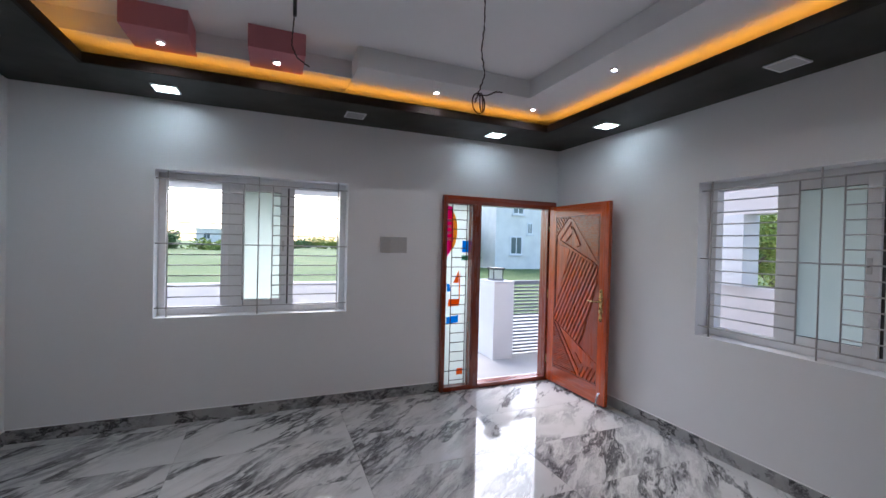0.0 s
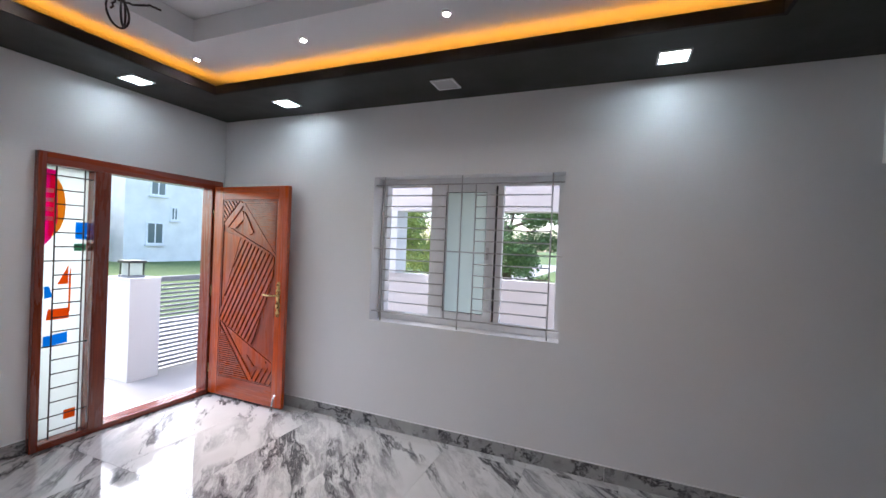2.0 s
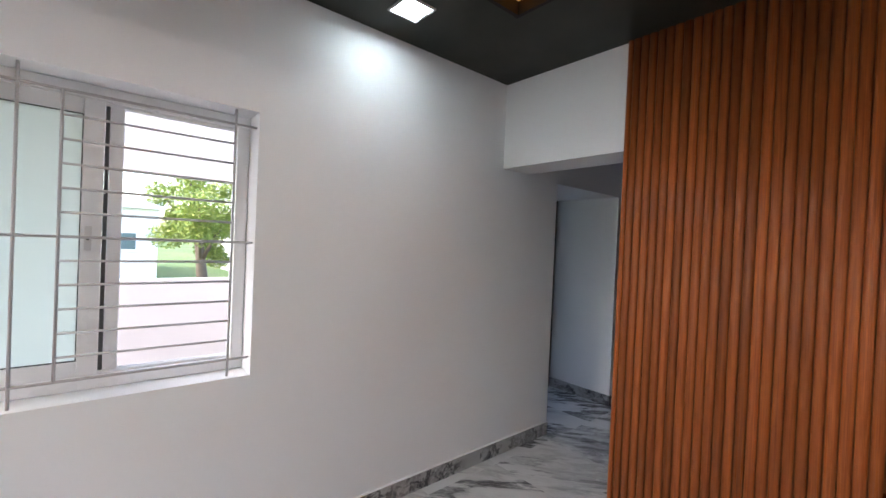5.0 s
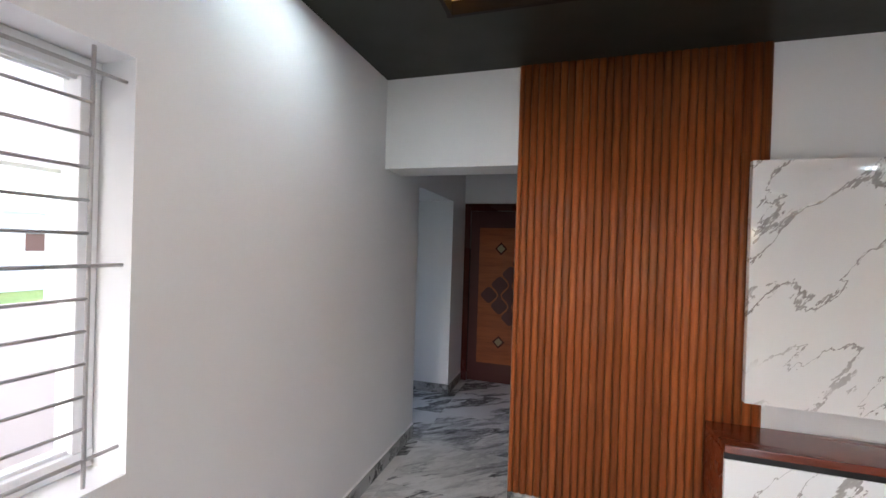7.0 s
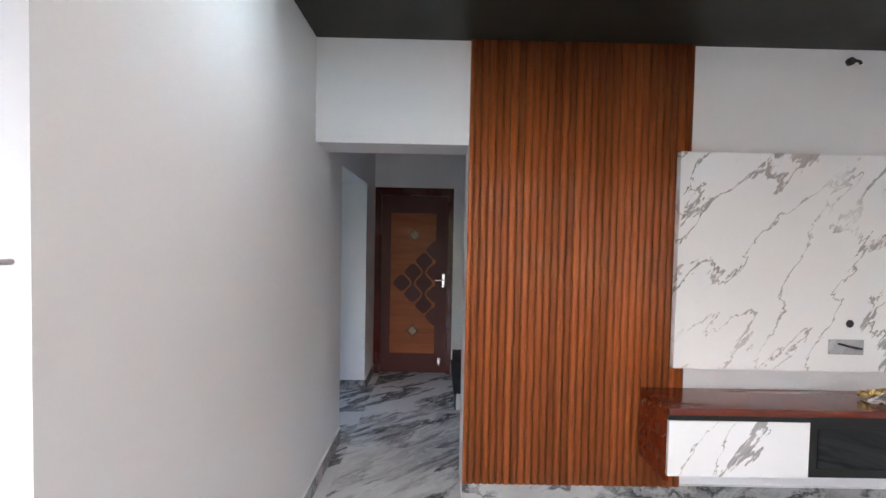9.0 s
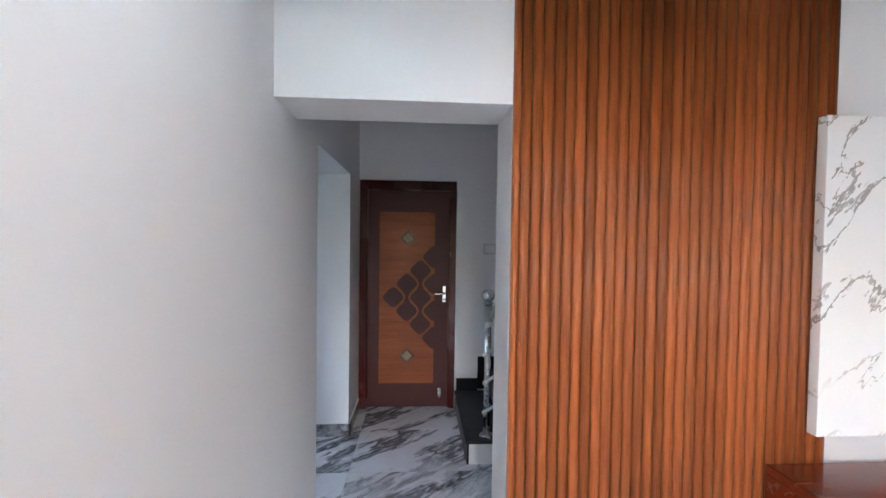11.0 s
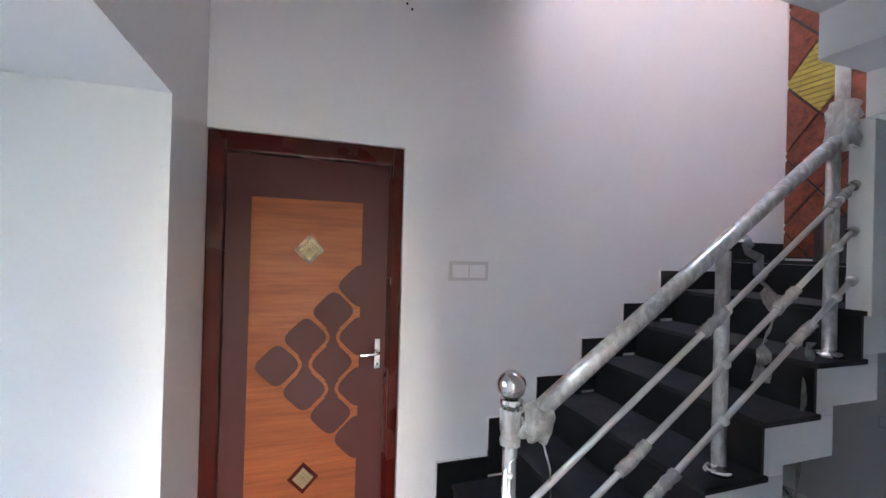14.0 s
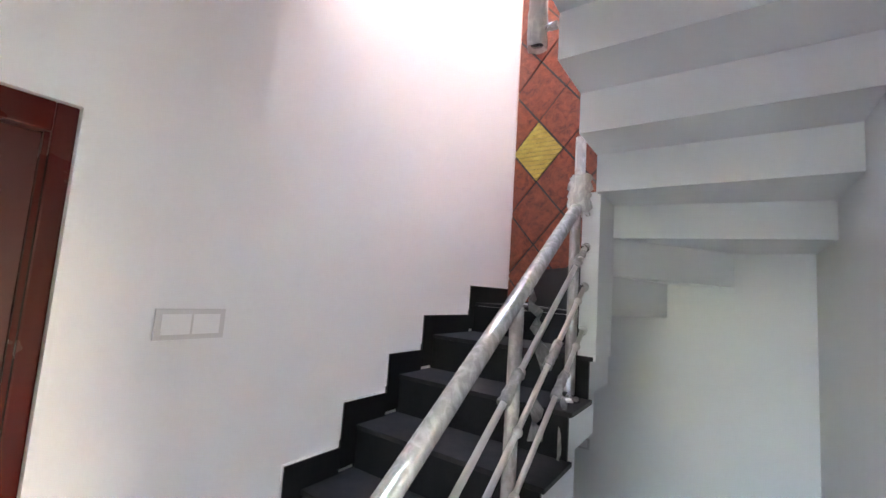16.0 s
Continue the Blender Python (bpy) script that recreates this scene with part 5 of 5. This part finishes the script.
def villa(at, w, d, h, windows, label, name="house"):
    x, y, z = at
    th = thing(name, at, label, "house")
    part("wall", box(bmesh.new(), x, x + w, y, y + d, z, z + h), VILLA, th)
    part("parapet", box(bmesh.new(), x - 0.2, x + w + 0.2, y - 0.2, y + d + 0.2, z + h, z + h + 0.4), VILLA, th)
    for u, v, ww, hh in windows:
        wd = part("window", box(bmesh.new(), x + u, x + u + ww, y - 0.06, y - 0.001, z + v, z + v + hh), UPVC, th)
        part("pane", box(bmesh.new(), x + u + 0.12, x + u + ww / 2 - 0.05, y - 0.07, y - 0.061, z + v + 0.12, z + v + hh - 0.12), WINDOW_DARK, wd)
        part("pane", box(bmesh.new(), x + u + ww / 2 + 0.05, x + u + ww - 0.12, y - 0.07, y - 0.061, z + v + 0.12, z + v + hh - 0.12), WINDOW_DARK, wd)
        part("sill", box(bmesh.new(), x + u - 0.1, x + u + ww + 0.1, y - 0.18, y - 0.001, z + v - 0.12, z + v - 0.01), OUT_WALL, wd)
    return th


villa((19.0, 33.0, -0.9), 12, 10, 8.5, [(1.5, 1.6, 1.3, 1.7), (3.3, 3.5, 0.6, 1.1), (1.7, 5.3, 1.2, 1.4), (6.5, 1.6, 1.3, 1.7)], "white two-storey house across the field")
villa((-52, 140, -0.7), 16, 10, 5.5, [(2, 2, 2, 2), (7, 2, 2, 2), (11, 2, 2, 2)], "far low grey-white building beyond the field")
villa((-22, 150, -0.7), 12, 10, 5.0, [(2, 2, 2, 2), (7, 2, 2, 2)], "far pale house beyond the field")
villa((32, 145, -0.7), 20, 10, 7, [(2, 2, 2, 2), (8, 2, 2, 2), (14, 2, 2, 2)], "far low white house beyond the field")


def tree(at, height, spread, n, leaf, leaf_m, seed, label, low=0.25):
    rnd = random.Random(seed)
    x, y, z = at
    th = thing("tree", at, label, "tree")
    b = bmesh.new()
    lean = Vector((rnd.uniform(-0.3, 0.3), rnd.uniform(-0.3, 0.3), 0))
    top = Vector((x, y, z + height * 0.6)) + lean
    tube(b, (x, y, z), top, height * 0.03 + 0.03, height * 0.014, 8)
    blobs = []
    for k in range(11):
        a = k * 2.4 + rnd.random()
        st = Vector((x, y, z)).lerp(top, rnd.uniform(0.35, 1))
        en = Vector((x + spread * math.cos(a) * rnd.uniform(0.35, 1), y + spread * math.sin(a) * rnd.uniform(0.35, 1), z + height * rnd.uniform(low + 0.1, 0.95)))
        tube(b, st, en, height * 0.012, height * 0.004, 6)
        blobs += [(en, spread * rnd.uniform(0.25, 0.5)), (st.lerp(en, 0.6), spread * rnd.uniform(0.2, 0.35))]
    part("trunk", b, BARK, th)
    me = bpy.data.meshes.new("crown")
    vs, fs = [], []
    for i in range(n):
        c, r = rnd.choice(blobs)
        p = Vector((rnd.gauss(0, 1), rnd.gauss(0, 1), rnd.gauss(0, 1))).normalized() * r * rnd.random() ** 0.4
        p = c + Vector((p.x, p.y, p.z * 0.75))
        u = Vector((rnd.gauss(0, 1), rnd.gauss(0, 1), rnd.gauss(0, 0.6))).normalized()
        w = u.cross(Vector((rnd.gauss(0, 1), rnd.gauss(0, 1), rnd.gauss(0, 1)))).normalized()
        s = leaf * rnd.uniform(0.6, 1.4)
        j = len(vs)
        vs += [p - u * s, p + w * s * 0.4, p + u * s, p - w * s * 0.4]
        fs.append((j, j + 1, j + 2, j + 3))
    me.from_pydata([tuple(v) for v in vs], [], fs)
    me.materials.append(leaf_m)
    o = new("crown", me)
    o.parent = th
    o.matrix_parent_inverse = Matrix.Translation(-th.location)
    return th


rt = random.Random(5)
tree((11.5, 3.2, -0.62), 4.8, 1.5, 26000, 0.045, LEAF, 1, "bushy green tree behind the side parapet", 0.1)
tree((15.0, -0.9, -0.62), 5.0, 1.6, 26000, 0.045, LEAF_Y, 2, "light green tree behind the side parapet", 0.15)
tree((15.5, 9.4, -0.62), 5.4, 1.9, 22000, 0.05, LEAF_Y, 3, "leafy green tree across the side yard", 0.1)
tree((26.0, 14.5, -0.62), 5.0, 2.6, 9000, 0.10, LEAF, 4, "leafy green tree across the side yard", 0.1)
tree((19.5, 9.0, -0.62), 3.2, 2.2, 9000, 0.08, LEAF_Y, 6, "low green bush tree across the side yard", 0.0)
for k in range(16):
    tree((-62 + 8.6 * k + rt.uniform(-2, 2), 95 + rt.uniform(-10, 25), -0.65), rt.uniform(1.8, 3.6), rt.uniform(3, 5), 1200, 0.4, LEAF if k % 3 else LEAF_Y, 40 + k, "far green tree at the edge of the field", 0.0)
for k in range(5):
    tree((12.5 + 1.3 * k, 36 + rt.uniform(-2, 2), -0.65), rt.uniform(2.4, 5.0), 1.6, 1500, 0.25, LEAF, 70 + k, "green tree beside the white house", 0.0)
hs = villa((24.0, -0.6, -0.7), 9, 3.2, 3.2, [], "low pale blue house behind the side yard")
for y0 in (0.1, 1.6):
    wd = part("window", box(bmesh.new(), 23.94, 23.999, y0, y0 + 1.0, 0.6, 1.5), UPVC, hs)
    part("pane", box(bmesh.new(), 23.93, 23.939, y0 + 0.1, y0 + 0.9, 0.7, 1.4), WINDOW_DARK, wd)

h2 = villa((26.0, -17.0, -0.7), 8, 12.5, 3.2, [], "low white house with brown windows beyond the side yard")
for y0 in (-14.2, -11.6, -9.0):
    wd = part("window", box(bmesh.new(), 25.94, 25.999, y0, y0 + 1.2, 0.75, 1.55), BROWN_SHUTTER, h2, "brown shuttered window")
    part("sill", box(bmesh.new(), 25.88, 25.999, y0 - 0.1, y0 + 1.3, 1.56, 1.66), OUT_WALL, wd)
tagged(obj("compound_wall", box(bmesh.new(), 22.0, 22.2, -24, -3.2, -0.62, 0.85), OUT_WALL), "low grey-white compound wall across the yard", "wall")
structure("pavement", box(bmesh.new(), 5.6, 18.0, -12.0, -1.2, -0.7, -0.55), PAVE, "grey concrete yard beside the kitchen")

# ---- floor tiles ----
floor = bpy.data.objects["floor"]
tile_data = {}
for i in range(-2, 5):
    for j in range(-12, 3):
        x0, y0 = -0.185 + 1.2 * i, 3.6 + 0.6 * j
        x1, y1 = x0 + 1.2, y0 + 0.6
        x0, x1, y0, y1 = max(x0, WEST), min(x1, 4.3), max(y0, BACK - 0.09), min(y1, NORTH)
        if x1 - x0 < 0.02 or y1 - y0 < 0.02 or (x0 >= EAST and not (-2.31 <= (y0 + y1) / 2 <= -1.2)) or (x1 <= STAIR_W and y1 <= SOUTH):
            continue
        key = (round(x1 - x0, 3), round(y1 - y0, 3))
        if key not in tile_data:
            g_ = box(bmesh.new(), 0.0008, key[0] - 0.0008, 0.0008, key[1] - 0.0008, -0.0078, 0.0, 0.0006)
            bmesh.ops.recalc_face_normals(g_, faces=g_.faces[:])
            me = bpy.data.meshes.new("floor_tile")
            g_.to_mesh(me)
            g_.free()
            me.materials.append(FLOOR_T)
            tile_data[key] = me
        t_ = new("floor_tile", tile_data[key])
        t_.parent = floor
        t_.location = (x0, y0, 0)
